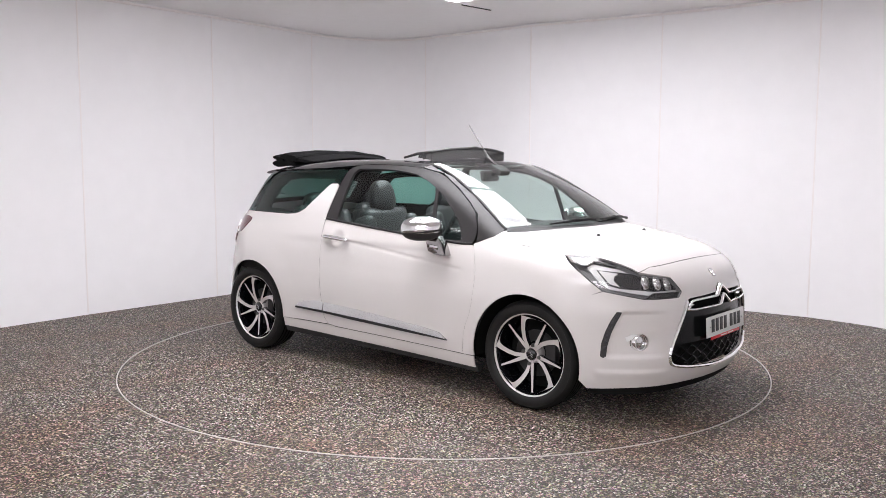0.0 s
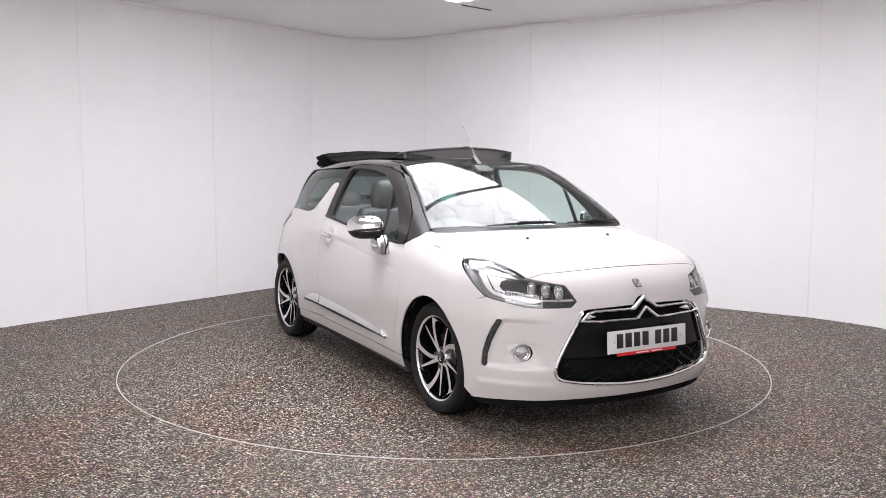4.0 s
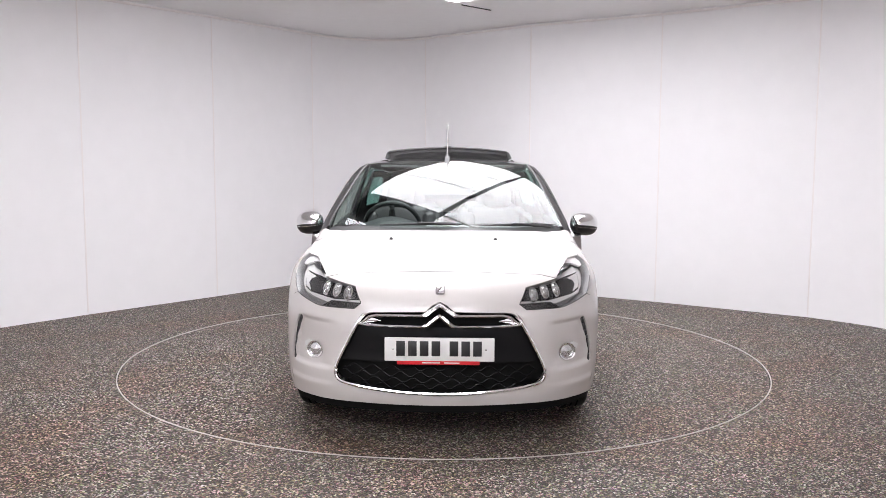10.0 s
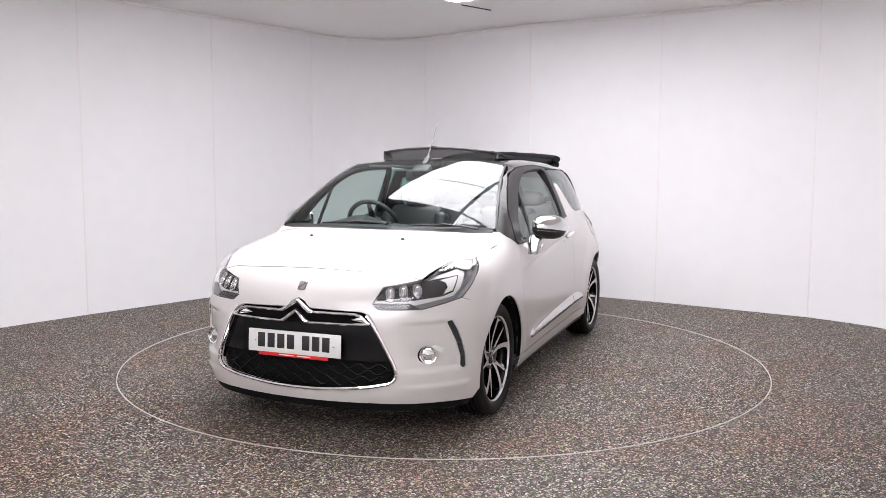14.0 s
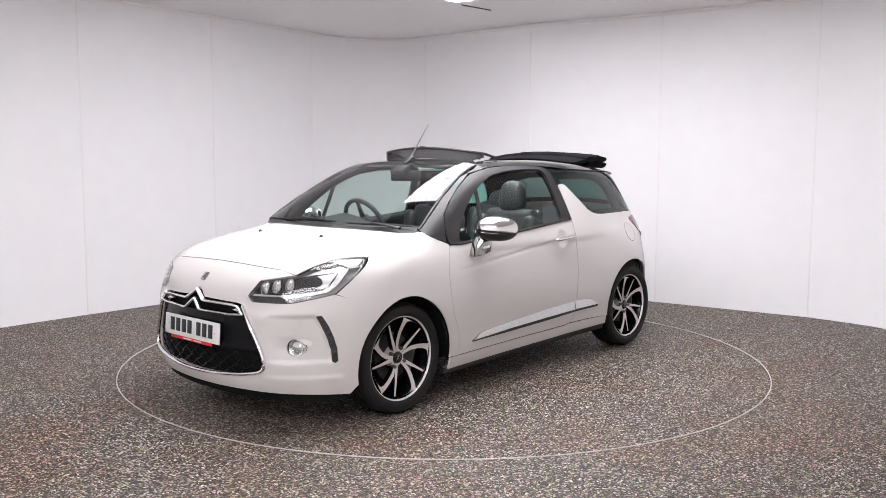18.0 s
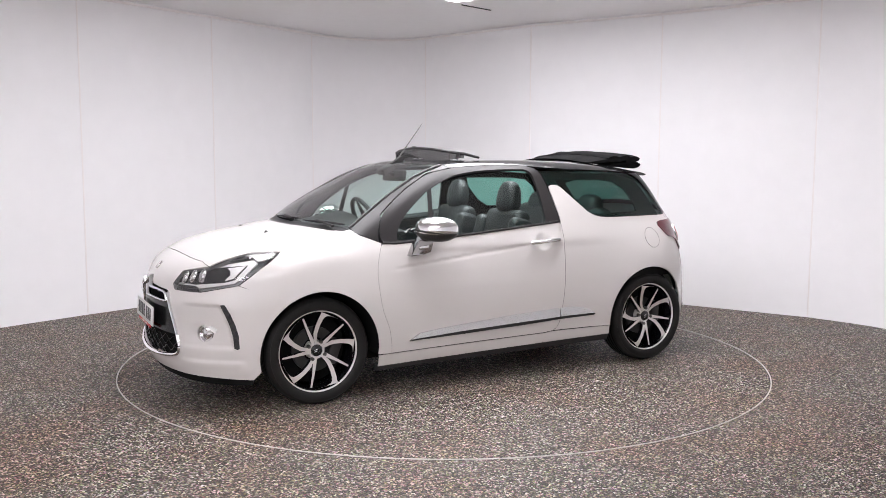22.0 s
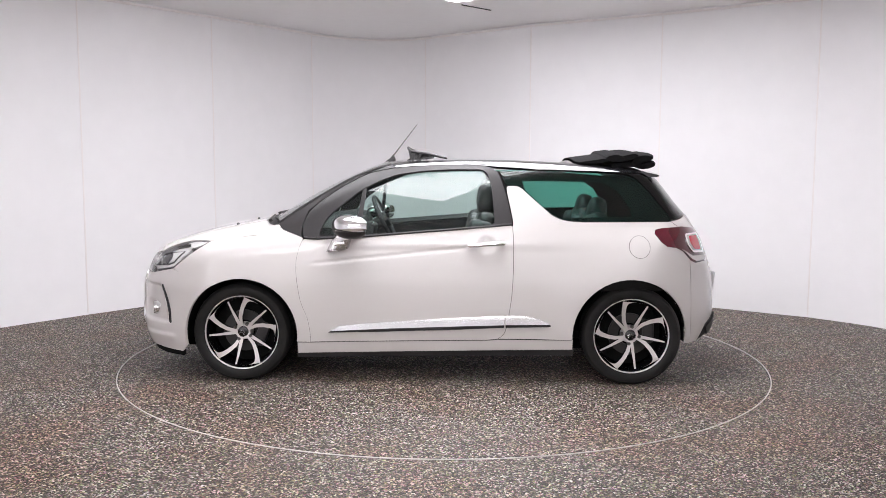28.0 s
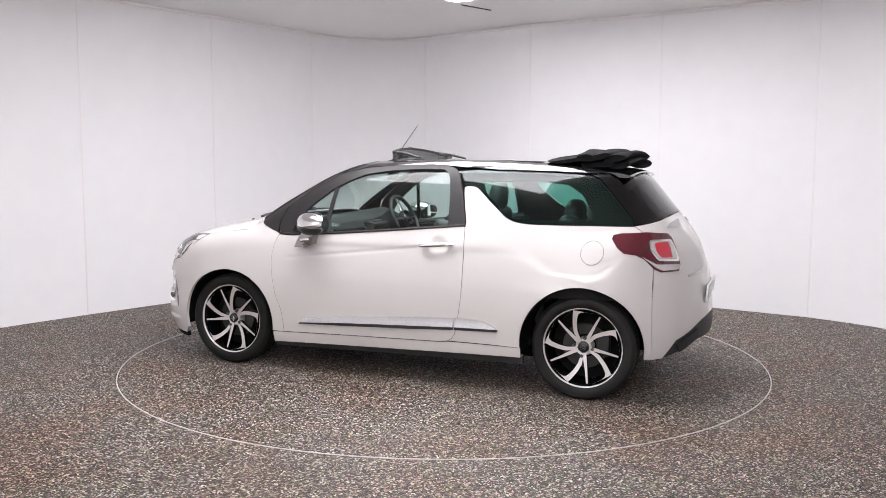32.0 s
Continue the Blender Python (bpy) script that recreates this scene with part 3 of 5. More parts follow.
panel("front_fender", PEARL, car, "side",
               SEAM + [(1.571, 0.798), (1.433, 0.890)] + [(x, z) for x, y, z in on_top(HOOD_SIDE)] + [(0.965, 0.970), (0.835, 0.920)] + DOOR_FRONT
               + arc(1.225, 0.307, 0.357, 187, 62), mirror=True, gap=0.0003)
DOOR_BELT = [(-0.476, 1.004), (-0.116, 0.972), (0.454, 0.926), (0.741, 0.910), (0.825, 0.914)]
door = panel("door", PEARL, car, "side",
             [(0.785, 0.262), (0.242, 0.273), (-0.329, 0.283)] + DOOR_REAR + DOOR_BELT
             + DOOR_FRONT[1:-1], mirror=True, step=0.010, dent=door_form)
sill = panel("sill", PEARL, car, "side", [(0.868, 0.186), (-0.868, 0.226), (-0.868, 0.287), (-0.40, 0.287), (-0.329, 0.280), (0.242, 0.270), (0.785, 0.259), (0.868, 0.258)], mirror=True)
FIN = [(-0.489, 1.03), (-0.452, 1.205), (-0.449, 1.240), (-0.464, 1.249), (-0.515, 1.249), (-0.545, 1.235), (-0.614, 1.173), (-0.736, 1.067), (-0.79, 1.042), (-0.842, 1.031), (-0.931, 1.025), (-1.50, 1.025)]
panel("rear_quarter", PEARL, car, "side",
                DOOR_REAR + FIN
                + [(-1.565, 0.98), (-1.62, 0.80), (-1.62, 0.30), (-1.60, 0.257)] + arc(-1.225, 0.312, 0.36, 188, -4) + [(-0.868, 0.290)], mirror=True, dent=flare, step=0.022)
tail_edge = on_side([(-1.62, 0.80), (-1.62, 0.6), (-1.62, 0.45), (-1.62, 0.30), (-1.60, 0.257)])
BORDER = [(-1.684, 0.66, 0.262), (-1.755, 0.601, 0.361), (-1.85, 0.42, 0.43), (-1.874, 0.336, 0.452), (-1.90, 0.15, 0.468), (-1.905, 0.0, 0.47)]
glass_foot = [(-1.675, 0.0, 1.083), (-1.665, 0.2, 1.077), (-1.644, 0.352, 1.066), (-1.58, 0.52, 1.045), (-1.50, 0.63, 1.027)]
tail_half = glass_foot + on_side([(-1.565, 0.98)]) + tail_edge + BORDER
tailgate = panel("tailgate", PEARL, car, "tail", both(tail_half), gap=0.0005, dent=flare, step=0.022)
diffuser = panel("rear_diffuser", PLASTIC, car, "tail", both([(-1.90, 0.0, 0.468)] + BORDER[-2::-1] + [(-1.66, 0.68, 0.250), (-1.75, 0.58, 0.285), (-1.84, 0.40, 0.335), (-1.87, 0.0, 0.335)]), depth=0.02)

# black upper parts
FRAME = rounded([(0.83, 0.916), (0.84, 0.99), (0.804, 1.086), (0.718, 1.157), (0.60, 1.238), (0.438, 1.325), (0.254, 1.362), (0.0, 1.378), (-0.2, 1.380), (-0.31, 1.376), (-0.392, 1.352), (-0.445, 1.208), (-0.486, 1.033), (-0.484, 1.006)], 0.06)
PANE = rounded([(0.733, 0.931), (0.715, 0.985), (0.674, 1.052), (0.60, 1.12), (0.482, 1.212), (0.36, 1.275), (0.25, 1.316), (0.08, 1.340), (-0.112, 1.350), (-0.293, 1.350), (-0.330, 1.325), (-0.357, 1.208), (-0.374, 1.008)], 0.035)
window_frame = panel("window_frame", SATIN_BLACK, car, "side", FRAME + DOOR_BELT[1:4], [PANE + [(-0.116, 0.984), (0.454, 0.939)]], mirror=True, depth=0.02, off=0.002)
def pane_form(p):
    """Bends the pane to a plain cylinder that leans in evenly, a little more towards the front."""
    s = (p[:, 2] - 1.0) / 0.345
    y = 0.758 - (0.158 + 0.02 * p[:, 0]) * s + 0.010 * 4 * s * (1 - s)
    return np.minimum((y - p[:, 1]) * 0.92, 0.002)


def quarter_form(p):
    return -0.035 * np.clip(p[:, 2] - 1.08, 0, 1)


pane = panel("side_window", SIDE_GLASS, car, "side", [(p[0] * 1.01, p[1]) for p in PANE + [(-0.116, 0.980), (0.454, 0.935)]], mirror=True, off=-0.006, depth=0, gap=-0.006, dent=pane_form)
panel("window_divider", SATIN_BLACK, car, "side", [(0.512, 0.925), (0.468, 1.224), (0.438, 1.238), (0.477, 0.925)], mirror=True, off=-0.003, depth=0.01)
GLASS_EDGE = [(1.0, 0.700), (0.96, 0.695), (0.72, 0.628), (0.515, 0.580), (0.30, 0.538)]
wind_half = [(1.118, 0.0, 1), (1.108, 0.2, 1), (1.085, 0.4, 1), (1.04, 0.58, 1)] + [(x, y, 1) for x, y in GLASS_EDGE] + [(0.328, 0.36, 1), (0.342, 0.18, 1), (0.347, 0.0, 1)]


def screen_form(p):
    """Bends the windscreen to one even sweep."""
    x, y2 = p[:, 0], p[:, 1]**2
    z = 1.49766 - 0.18280 * x - 0.22486 * x**2 - 0.07042 * y2 + 0.00527 * x * y2 - 0.16695 * y2**2
    return (z - p[:, 2]) * 0.88


windscreen = panel("windscreen", WINDSCREEN, car, "top", both(wind_half), depth=0.0, off=0.0, dent=screen_form)
edge3 = on_top(GLASS_EDGE)
panel("windscreen_pillar", SATIN_BLACK, car, "side", [(0.845, 0.924), (0.965, 0.973), (0.985, 0.978)] + [(x, z) for x, y, z in edge3] + [(0.20, 1.395), (0.254, 1.364), (0.438, 1.327), (0.60, 1.240), (0.718, 1.159), (0.806, 1.088), (0.842, 0.99)], mirror=True, depth=0.02)
ROOF_OUT = [(0.26, 0.592), (0.0, 0.585), (-0.2, 0.583), (-0.40, 0.600), (-0.65, 0.610), (-0.9, 0.594), (-1.1, 0.570), (-1.24, 0.545)]
panel("roof_rail", BLACK_PAINT, car, "top", [(0.30, 0.536), (0.20, 0.46), (-0.88, 0.47), (-1.36, 0.42)] + [(-1.36, 0.50)] + ROOF_OUT[::-1], mirror=True, depth=0.02)
panel("roof_header", BLACK_PAINT, car, "top", both([(0.343, 0.0, 1), (0.338, 0.18, 1), (0.324, 0.36, 1), (0.297, 0.534, 1), (0.20, 0.458, 1), (0.205, 0.2, 1), (0.205, 0.0, 1)]), depth=0.03)
roof_rear = panel("roof_rear", BLACK_PAINT, car, "top", both([(-0.9, 0.0, 1), (-0.885, 0.465, 1), (-1.36, 0.415, 1), (-1.37, 0.2, 1), (-1.375, 0.0, 1)]), depth=0.02)
panel("rear_side_window", DARK_GLASS, car, "side", [(-0.447, 1.252), (-0.405, 1.350), (-0.65, 1.352), (-0.9, 1.350), (-1.1, 1.340), (-1.22, 1.326), (-1.28, 1.30), (-1.361, 1.217), (-1.489, 1.065), (-1.50, 1.030)] + FIN[:3:-1], mirror=True, depth=0, dent=quarter_form)
rear_side = on_side([(-1.495, 1.035), (-1.489, 1.065), (-1.361, 1.217), (-1.28, 1.30), (-1.22, 1.326)])
panel("rear_window", REAR_GLASS, car, "tail", both([(-1.67, 0.0, 1.088), (-1.66, 0.2, 1.082), (-1.64, 0.352, 1.070), (-1.575, 0.52, 1.050)] + rear_side + [(-1.38, 0.3, 1.335), (-1.40, 0.0, 1.340)]), depth=0.012)
panel("front_lip", WELL, car, "nose", both([(2.02, 0.0, 0.200), (1.969, 0.40, 0.201), (1.798, 0.681, 0.195), (1.607, 0.787, 0.185), (1.60, 0.76, 0.150), (1.79, 0.65, 0.150), (1.95, 0.38, 0.152), (2.0, 0.0, 0.152)]), off=-0.012, depth=0.02)
# ---- wheels ----
def spoke(bm, left, right, lo=0.055, hi=0.084, thick=0.03):
    """A spoke between two edges of (radius, degrees); its face leans in towards the hub."""
    ring = left + right[::-1]
    face, back = [], []
    for r, a in ring:
        y = lo + (hi - lo) * min(1.0, max(0.0, (r - 0.04) / 0.17))
        c, s = -r * math.cos(radians(a)), r * math.sin(radians(a))
        face.append(bm.verts.new((c, y, s)))
        back.append(bm.verts.new((c * 1.0, y - thick, s)))
    n, m = len(left), len(ring)
    for i in range(n - 1):
        bm.faces.new((face[i], face[i + 1], face[m - 2 - i], face[m - 1 - i])).material_index = 0
    for i in range(m):
        j = (i + 1) % m
        bm.faces.new((face[i], back[i], back[j], face[j])).material_index = 1


def make_wheel():
    root = group_at("wheel", car)
    bm = lathe([(0.230, 0.072), (0.238, 0.089), (0.246, 0.097), (0.264, 0.1015), (0.284, 0.100), (0.288, 0.0985), (0.290, 0.0995), (0.300, 0.092), (0.308, 0.080), (0.3115, 0.066), (0.312, 0.0),
                (0.3115, -0.066), (0.303, -0.09), (0.262, -0.1), (0.226, -0.085)], 72)
    tyre = part("tyre", bm, TYRE, root, "black low-profile tyre")
    for k, y in enumerate((-0.045, -0.015, 0.015, 0.045)):
        bm = lathe([(0.3123, y - 0.004), (0.3127, y - 0.004), (0.3127, y + 0.004), (0.3123, y + 0.004)], 72)
        part("tread_groove", bm, WELL, tyre)
    bm = lathe([(0.150, -0.08), (0.212, -0.08), (0.2165, 0.03), (0.222, 0.066), (0.2258, 0.073), (0.230, 0.072), (0.232, 0.05)], 72)
    part("rim", bm, RIM_BLACK, root, "gloss black wheel barrel")
    bm = lathe([(0.2300, 0.078), (0.2312, 0.0835), (0.2345, 0.0885), (0.237, 0.089), (0.2385, 0.086), (0.239, 0.075)], 72)
    part("rim_lip", bm, LIP, root, "machined alloy rim lip, kerbed in places")
    for k in range(5):
        a = 72 * k
        bm = bmesh.new()
        left = [(0.036, 128), (0.046, 127), (0.075, 125), (0.100, 123.5), (0.106, 122.5), (0.148, 115), (0.190, 109), (0.209, 106.5), (0.214, 106), (0.219, 105.5), (0.2285, 105)]
        right = [(0.036, 105), (0.050, 108), (0.075, 110), (0.098, 109.7), (0.106, 109), (0.148, 104.8), (0.186, 100.3), (0.201, 97.5), (0.209, 94.0), (0.2150, 86), (0.2285, 64)]
        spoke(bm, [(r, q + a) for r, q in left], [(r, q + a) for r, q in right])
        part("spoke", bm, [ALLOY, RIM_BLACK], root, "broad machined spoke with black flanks", 30)
        bm = bmesh.new()
        left = [(0.036, 80), (0.05, 76), (0.07, 72), (0.10, 68.5), (0.143, 66), (0.214, 63.6)]
        right = [(0.036, 44), (0.05, 49), (0.07, 54), (0.10, 57.5), (0.143, 60), (0.214, 60.8)]
        spoke(bm, [(r, q + a) for r, q in left], [(r, q + a) for r, q in right], lo=0.053, hi=0.076)
        part("thin_spoke", bm, [ALLOY, RIM_BLACK], root, "thin machined spoke", 30)
        q = radians(a + 107.5)
        notch = part("lip_notch", box((0.018, 0.006, 0.0035), bevel=0.0008), RIM_BLACK, root)
        notch.matrix_basis = pose(-0.2325 * math.cos(q), 0.083, 0.2325 * math.sin(q), 0, math.degrees(q), 0)
    for k in range(4):
        a = 90 * k
        bm = lathe([(0.0005, 0.062), (0.008, 0.062), (0.0105, 0.058), (0.0115, 0.04)], 12, at=(0, 0, 0))
        b = part("wheel_bolt", bm, STEEL, root)
        c, s = -0.055 * math.cos(radians(a + 81)), 0.055 * math.sin(radians(a + 81))
        b.matrix_basis = pose(c, 0.004, s)
    bm = lathe([(0.0005, 0.064), (0.026, 0.063), (0.031, 0.060), (0.034, 0.05), (0.036, 0.02)], 40)
    cap = part("centre_cap", bm, RIM_BLACK, root, "black centre cap")
    for dz in (0.006, -0.007):
        bm = tube([(-0.017, 0.0655, dz - 0.008), (0, 0.0655, dz + 0.006), (0.017, 0.0655, dz - 0.008)], 0.0035, 6, flat=0.6)
        part("cap_emblem", bm, SATIN, cap)
    bm = lathe([(0.035, 0.02), (0.0355, 0.0515), (0.046, 0.0525), (0.052, 0.044), (0.058, 0.0)], 40)
    part("hub_ring", bm, ALLOY, root)
    bm = lathe([(0.07, 0.0), (0.07, 0.012), (0.133, 0.012), (0.1335, 0.0), (0.133, -0.012), (0.07, -0.012)], 48)
    part("brake_disc", bm, DISC, root, "grey steel brake disc")
    bm = box((0.07, 0.06, 0.15), (-0.115, 0.012, 0.02), bevel=0.015)
    part("brake_caliper", bm, SATIN_BLACK, root)
    bm = lathe([(0.0005, 0.0), (0.14, -0.03), (0.204, -0.045)], 48)
    part("brake_shield", bm, WELL, root)
    return root


first = make_wheel()
spots = [(1.232, 1, -20), (-1.238, 1, 0), (1.232, -1, -2), (-1.238, -1, -4)]
for k, (x, s, spin) in enumerate(spots):
    m = pose(x, s * 0.708, 0.312, 0, 0, 0 if s > 0 else 180) @ pose(0, 0, 0, 0, spin, 0)
    if k == 0:
        first.matrix_basis = m
    else:
        copy_thing(first, m)


def liner(x, s):
    bm = bmesh.new()
    r, n = 0.362, 30
    rows = []
    for k in range(n + 1):
        a = radians(-8 + 196 * k / n)
        c, z = x + r * math.cos(a), 0.309 + r * math.sin(a)
        far = (0.46, 0.55, 0.63, 0.69) if c < -1.40 else (0.46, 0.60, 0.72, 0.80)
        rows.append([bm.verts.new((c, s * y, z)) for y in far])
    for p, q in zip(rows, rows[1:]):
        for k in range(3):
            bm.faces.new((p[k], p[k + 1], q[k + 1], q[k]))
    bm.faces.new([row[0] for row in rows])
    part("arch_liner", bm, WELL, car, "black wheel arch liner")


for x, s, _ in spots:
    liner(x * 0.9925, s)
# ---- hidden structure behind the panels, some added to keep gaps dark ----
INNER = [(0.86, 0.225), (-0.86, 0.25)] + arc(-1.225, 0.312, 0.372, -4, 176, 20) + [(-1.61, 0.36), (-1.60, 0.97), (-1.50, 1.0), (-0.95, 1.0), (-0.8, 1.02), (-0.72, 1.045), (-0.53, 1.22), (-0.46, 1.22), (-0.5, 0.985), (-0.116, 0.955), (0.454, 0.912), (0.82, 0.90), (0.96, 0.945), (1.25, 0.90), (1.40, 0.86), (1.50, 0.79), (1.56, 0.715), (1.48, 0.655)] + arc(1.225, 0.307, 0.369, 48, 187, 20)
# black sheet added so panel gaps and cabin sides read as shaded
panel("inner_side", WELL, car, "side", INNER, mirror=True, off=-0.032, depth=0, gap=0, step=0.05, edge=0.03)
part("under_tray", box((3.15, 1.05, 0.06), (0.15, 0, 0.2), bevel=0.01), WELL, car, "black under tray")
# unseen block, added against light leaking through the hood and lamp gaps
part("bay_blocker", box((0.62, 1.10, 0.46), (1.42, 0, 0.52), bevel=0.02), WELL, car, "black block added to keep light out under the hood")
panel("side_skirt", PLASTIC, car, "side", [(0.875, 0.148), (-0.875, 0.178), (-0.875, 0.228), (0.875, 0.188)], mirror=True, off=-0.014, depth=0.03, gap=0)
panel("cowl", PLASTIC, car, "top", both([(1.205, 0.0, 1), (1.193, 0.2, 1), (1.153, 0.4, 1), (1.081, 0.6, 1), (1.034, 0.686, 1), (1.006, 0.70, 1), (1.044, 0.58, 1), (1.088, 0.4, 1), (1.111, 0.2, 1), (1.121, 0.0, 1)]), label="black plastic cowl below the windscreen", off=-0.004)


def at_front(pts, off=0.0):
    """(y, z) on the car's nose as 3D points, pushed out by off."""
    p = cast(np.array([(2.4, y, z) for y, z in pts]), np.array([(-1.0, 0, 0)] * len(pts)), 1.2)
    return [tuple(q) for q in p + normals(p) * off]


def lifted(kind, pts, off):
    p = lay(kind, pts)
    return [tuple(q) for q in p + normals(p) * off]


def facing(p, off=0.0, spin=0.0):
    """A pose on the form whose z looks outward and whose y leans up."""
    n = Vector(normals(np.array([p]))[0])
    s = Vector((0, 0, 1)).cross(n).normalized()
    u = n.cross(s)
    m = Matrix((s, u, n)).transposed().to_4x4()
    return Matrix.Translation(Vector(p) + n * off) @ m @ pose(0, 0, 0, 0, 0, spin)


def aimed(p, off):
    """A pose on the form that looks mostly straight ahead."""
    n = Vector(normals(np.array([p]))[0])
    d = (n * 0.4 + Vector((0.6, 0, 0))).normalized()
    s = Vector((0, 0, 1)).cross(d).normalized()
    return Matrix.Translation(Vector(p) + n * off) @ Matrix((s, d.cross(s), d)).transposed().to_4x4()


def mirrored(half):
    return [(-y, z) for y, z in half[:0:-1]] + list(half)


# ---- grille ----
grille = group_at("grille", car)
panel("grille_back", WELL, grille, "nose", both(GRILLE), off=-0.045, depth=0, gap=-0.012)
panel("grille_panel", GRILLE_BLACK, grille, "nose", both([(2.03, 0.0, 0.600), (1.982, 0.412, 0.600), (1.967, 0.468, 0.495), (1.957, 0.503, 0.42), (2.03, 0.25, 0.42), (2.04, 0.0, 0.42)]), label="gloss black grille panel", off=-0.016, depth=0.01)
low = [(y, z) for x, y, z in GRILLE[7:]]
part("grille_surround", tube(at_front(low[::1] + [(-y, z) for y, z in low[-2::-1]], 0.002), 0.010, 8), CHROME, grille, "thin chrome surround")
upper_bar = [(0.0, 0.700), (0.014, 0.692), (0.075, 0.653), (0.095, 0.650), (0.31, 0.648), (0.345, 0.640), (0.385, 0.607)]
lower_bar = [(0.0, 0.652), (0.014, 0.644), (0.062, 0.606), (0.085, 0.601), (0.30, 0.601), (0.36, 0.602), (0.395, 0.606)]
for bar in (upper_bar, lower_bar):
    rad = [0.0135 if abs(y) < 0.08 else 0.0085 for y, z in mirrored(bar)]
    part("chrome_bar", tube(at_front(mirrored(bar), 0.006), rad, 8, flat=0.8), CHROME, grille, "chrome grille bar raised to a point in the middle")
for s in (1, -1):
    bm = prism([(s * 0.285, 0.620), (s * 0.335, 0.636), (s * 0.385, 0.609), (s * 0.37, 0.604)], 1.962, 1.985, "x", bevel=0.003)
    part("grille_wing", bm, CHROME, grille, "chrome infill of the grille's end")
for k, z0 in enumerate((0.298, 0.330, 0.362, 0.394)):
    w = (0.39, 0.475, 0.49, 0.485)[k]
    pts = []
    y = -w
    j = 0
    while y <= w:
        pts.append((y, z0 + (0.011 if (j // 2) % 2 == k % 2 else -0.011)))
        y += 0.030 if j % 2 else 0.018
        j += 1
    part("grille_mesh_bar", tube(at_front(pts, -0.022), 0.0036, 6), GRILLE_BLACK, grille, "wavy black grille mesh bar")

# ---- number plate: its characters stand as plain bars ----
plate = group_at("number_plate", car)
bm = box((0.532, 0.114, 0.008), bevel=0.003)
p = part("plate_board", bm, PLATE_WHITE, plate, "white plate board")
plate.matrix_basis = Matrix.Translation((2.049, 0, 0.4935)) @ Matrix(((0, -0.055, 0.9985, 0), (1, 0, 0, 0), (0, 0.9985, 0.055, 0), (0, 0, 0, 1)))
for k in range(7):
    x = -0.183 + k * 0.057 + (0.030 if k > 3 else 0) - (0.005)
    part("character_bar", box((0.042, 0.073, 0.002), (x, 0.004, 0.0045), bevel=0.0008), PLATE_BLACK, plate, "plain dark bar")
for s in (-1, 1):
    part("plate_screw", box((0.008, 0.008, 0.003), (s * 0.225, 0, 0.0045), bevel=0.001), SATIN, plate)
strip = part("dealer_strip", box((0.40, 0.020, 0.006), (-0.005, -0.064, 0.0), bevel=0.001), PLATE_RED, plate, "red strip under the plate")
part("strip_bar", box((0.085, 0.005, 0.002), (-0.04, -0.065, 0.0035)), PLATE_WHITE, strip)
part("strip_bar", box((0.075, 0.005, 0.002), (0.06, -0.065, 0.0035)), PLATE_WHITE, strip)

SMOKED = mat("smoked_chrome", (0.42, 0.41, 0.41), 0.12, 1.0)
LAMP_MASK = mat("lamp_mask", (0.035, 0.035, 0.038), 0.25, 0.2)
LENS = mat("projector_lens", (0.62, 0.62, 0.63), 0.07, 0.75, 1.0)
LED_DARK = mat("unlit_led", (0.07, 0.07, 0.075), 0.25, 0.3)
GUIDE = mat("light_guide", (0.80, 0.80, 0.80), 0.25, 0.1)

# ---- lamps at the front ----
GUIDE_OUT = [(1.57, 0.74, 0.854), (1.583, 0.7, 0.872), (1.715, 0.627, 0.845), (1.822, 0.531, 0.814), (1.874, 0.468, 0.792), (1.9, 0.416, 0.781), (1.95, 0.382, 0.717), (1.954, 0.379, 0.708), (1.883, 0.556, 0.711), (1.872, 0.582, 0.697), (1.81, 0.654, 0.711), (1.704, 0.736, 0.731), (1.658, 0.755, 0.765)]
GAP_LINE = [(1.621, 0.724, 0.84), (1.73, 0.644, 0.828), (1.872, 0.476, 0.791), (1.9, 0.423, 0.78), (1.946, 0.39, 0.72), (1.884, 0.551, 0.717), (1.828, 0.626, 0.727), (1.755, 0.697, 0.734), (1.699, 0.734, 0.751)]
INNER_GUIDE = [(1.631, 0.723, 0.835), (1.722, 0.664, 0.82), (1.712, 0.69, 0.806), (1.717, 0.707, 0.779), (1.75, 0.697, 0.744), (1.703, 0.728, 0.759)]
MASK = [(1.712, 0.689, 0.806), (1.772, 0.608, 0.818), (1.876, 0.483, 0.785), (1.9, 0.432, 0.777), (1.944, 0.397, 0.722), (1.886, 0.544, 0.72), (1.827, 0.624, 0.732), (1.755, 0.692, 0.746), (1.719, 0.706, 0.779)]
UPPER_DARK = [(1.582, 0.693, 0.875), (1.648, 0.6, 0.883), (1.745, 0.557, 0.854), (1.862, 0.478, 0.8), (1.819, 0.525, 0.819), (1.711, 0.621, 0.849)]
UPPER_WING = [(1.426, 0.7, 0.908), (1.528, 0.647, 0.903), (1.642, 0.604, 0.884), (1.579, 0.693, 0.876), (1.566, 0.737, 0.857), (1.534, 0.754, 0.859), (1.485, 0.743, 0.88)]
FOOT = [(1.883, 0.556, 0.708), (1.955, 0.384, 0.706), (1.962, 0.392, 0.690), (1.957, 0.430, 0.674), (1.89, 0.572, 0.675), (1.862, 0.612, 0.677)]
LEDS = [(1.839, 0.584, 0.766), (1.877, 0.524, 0.76), (1.908, 0.465, 0.75)]
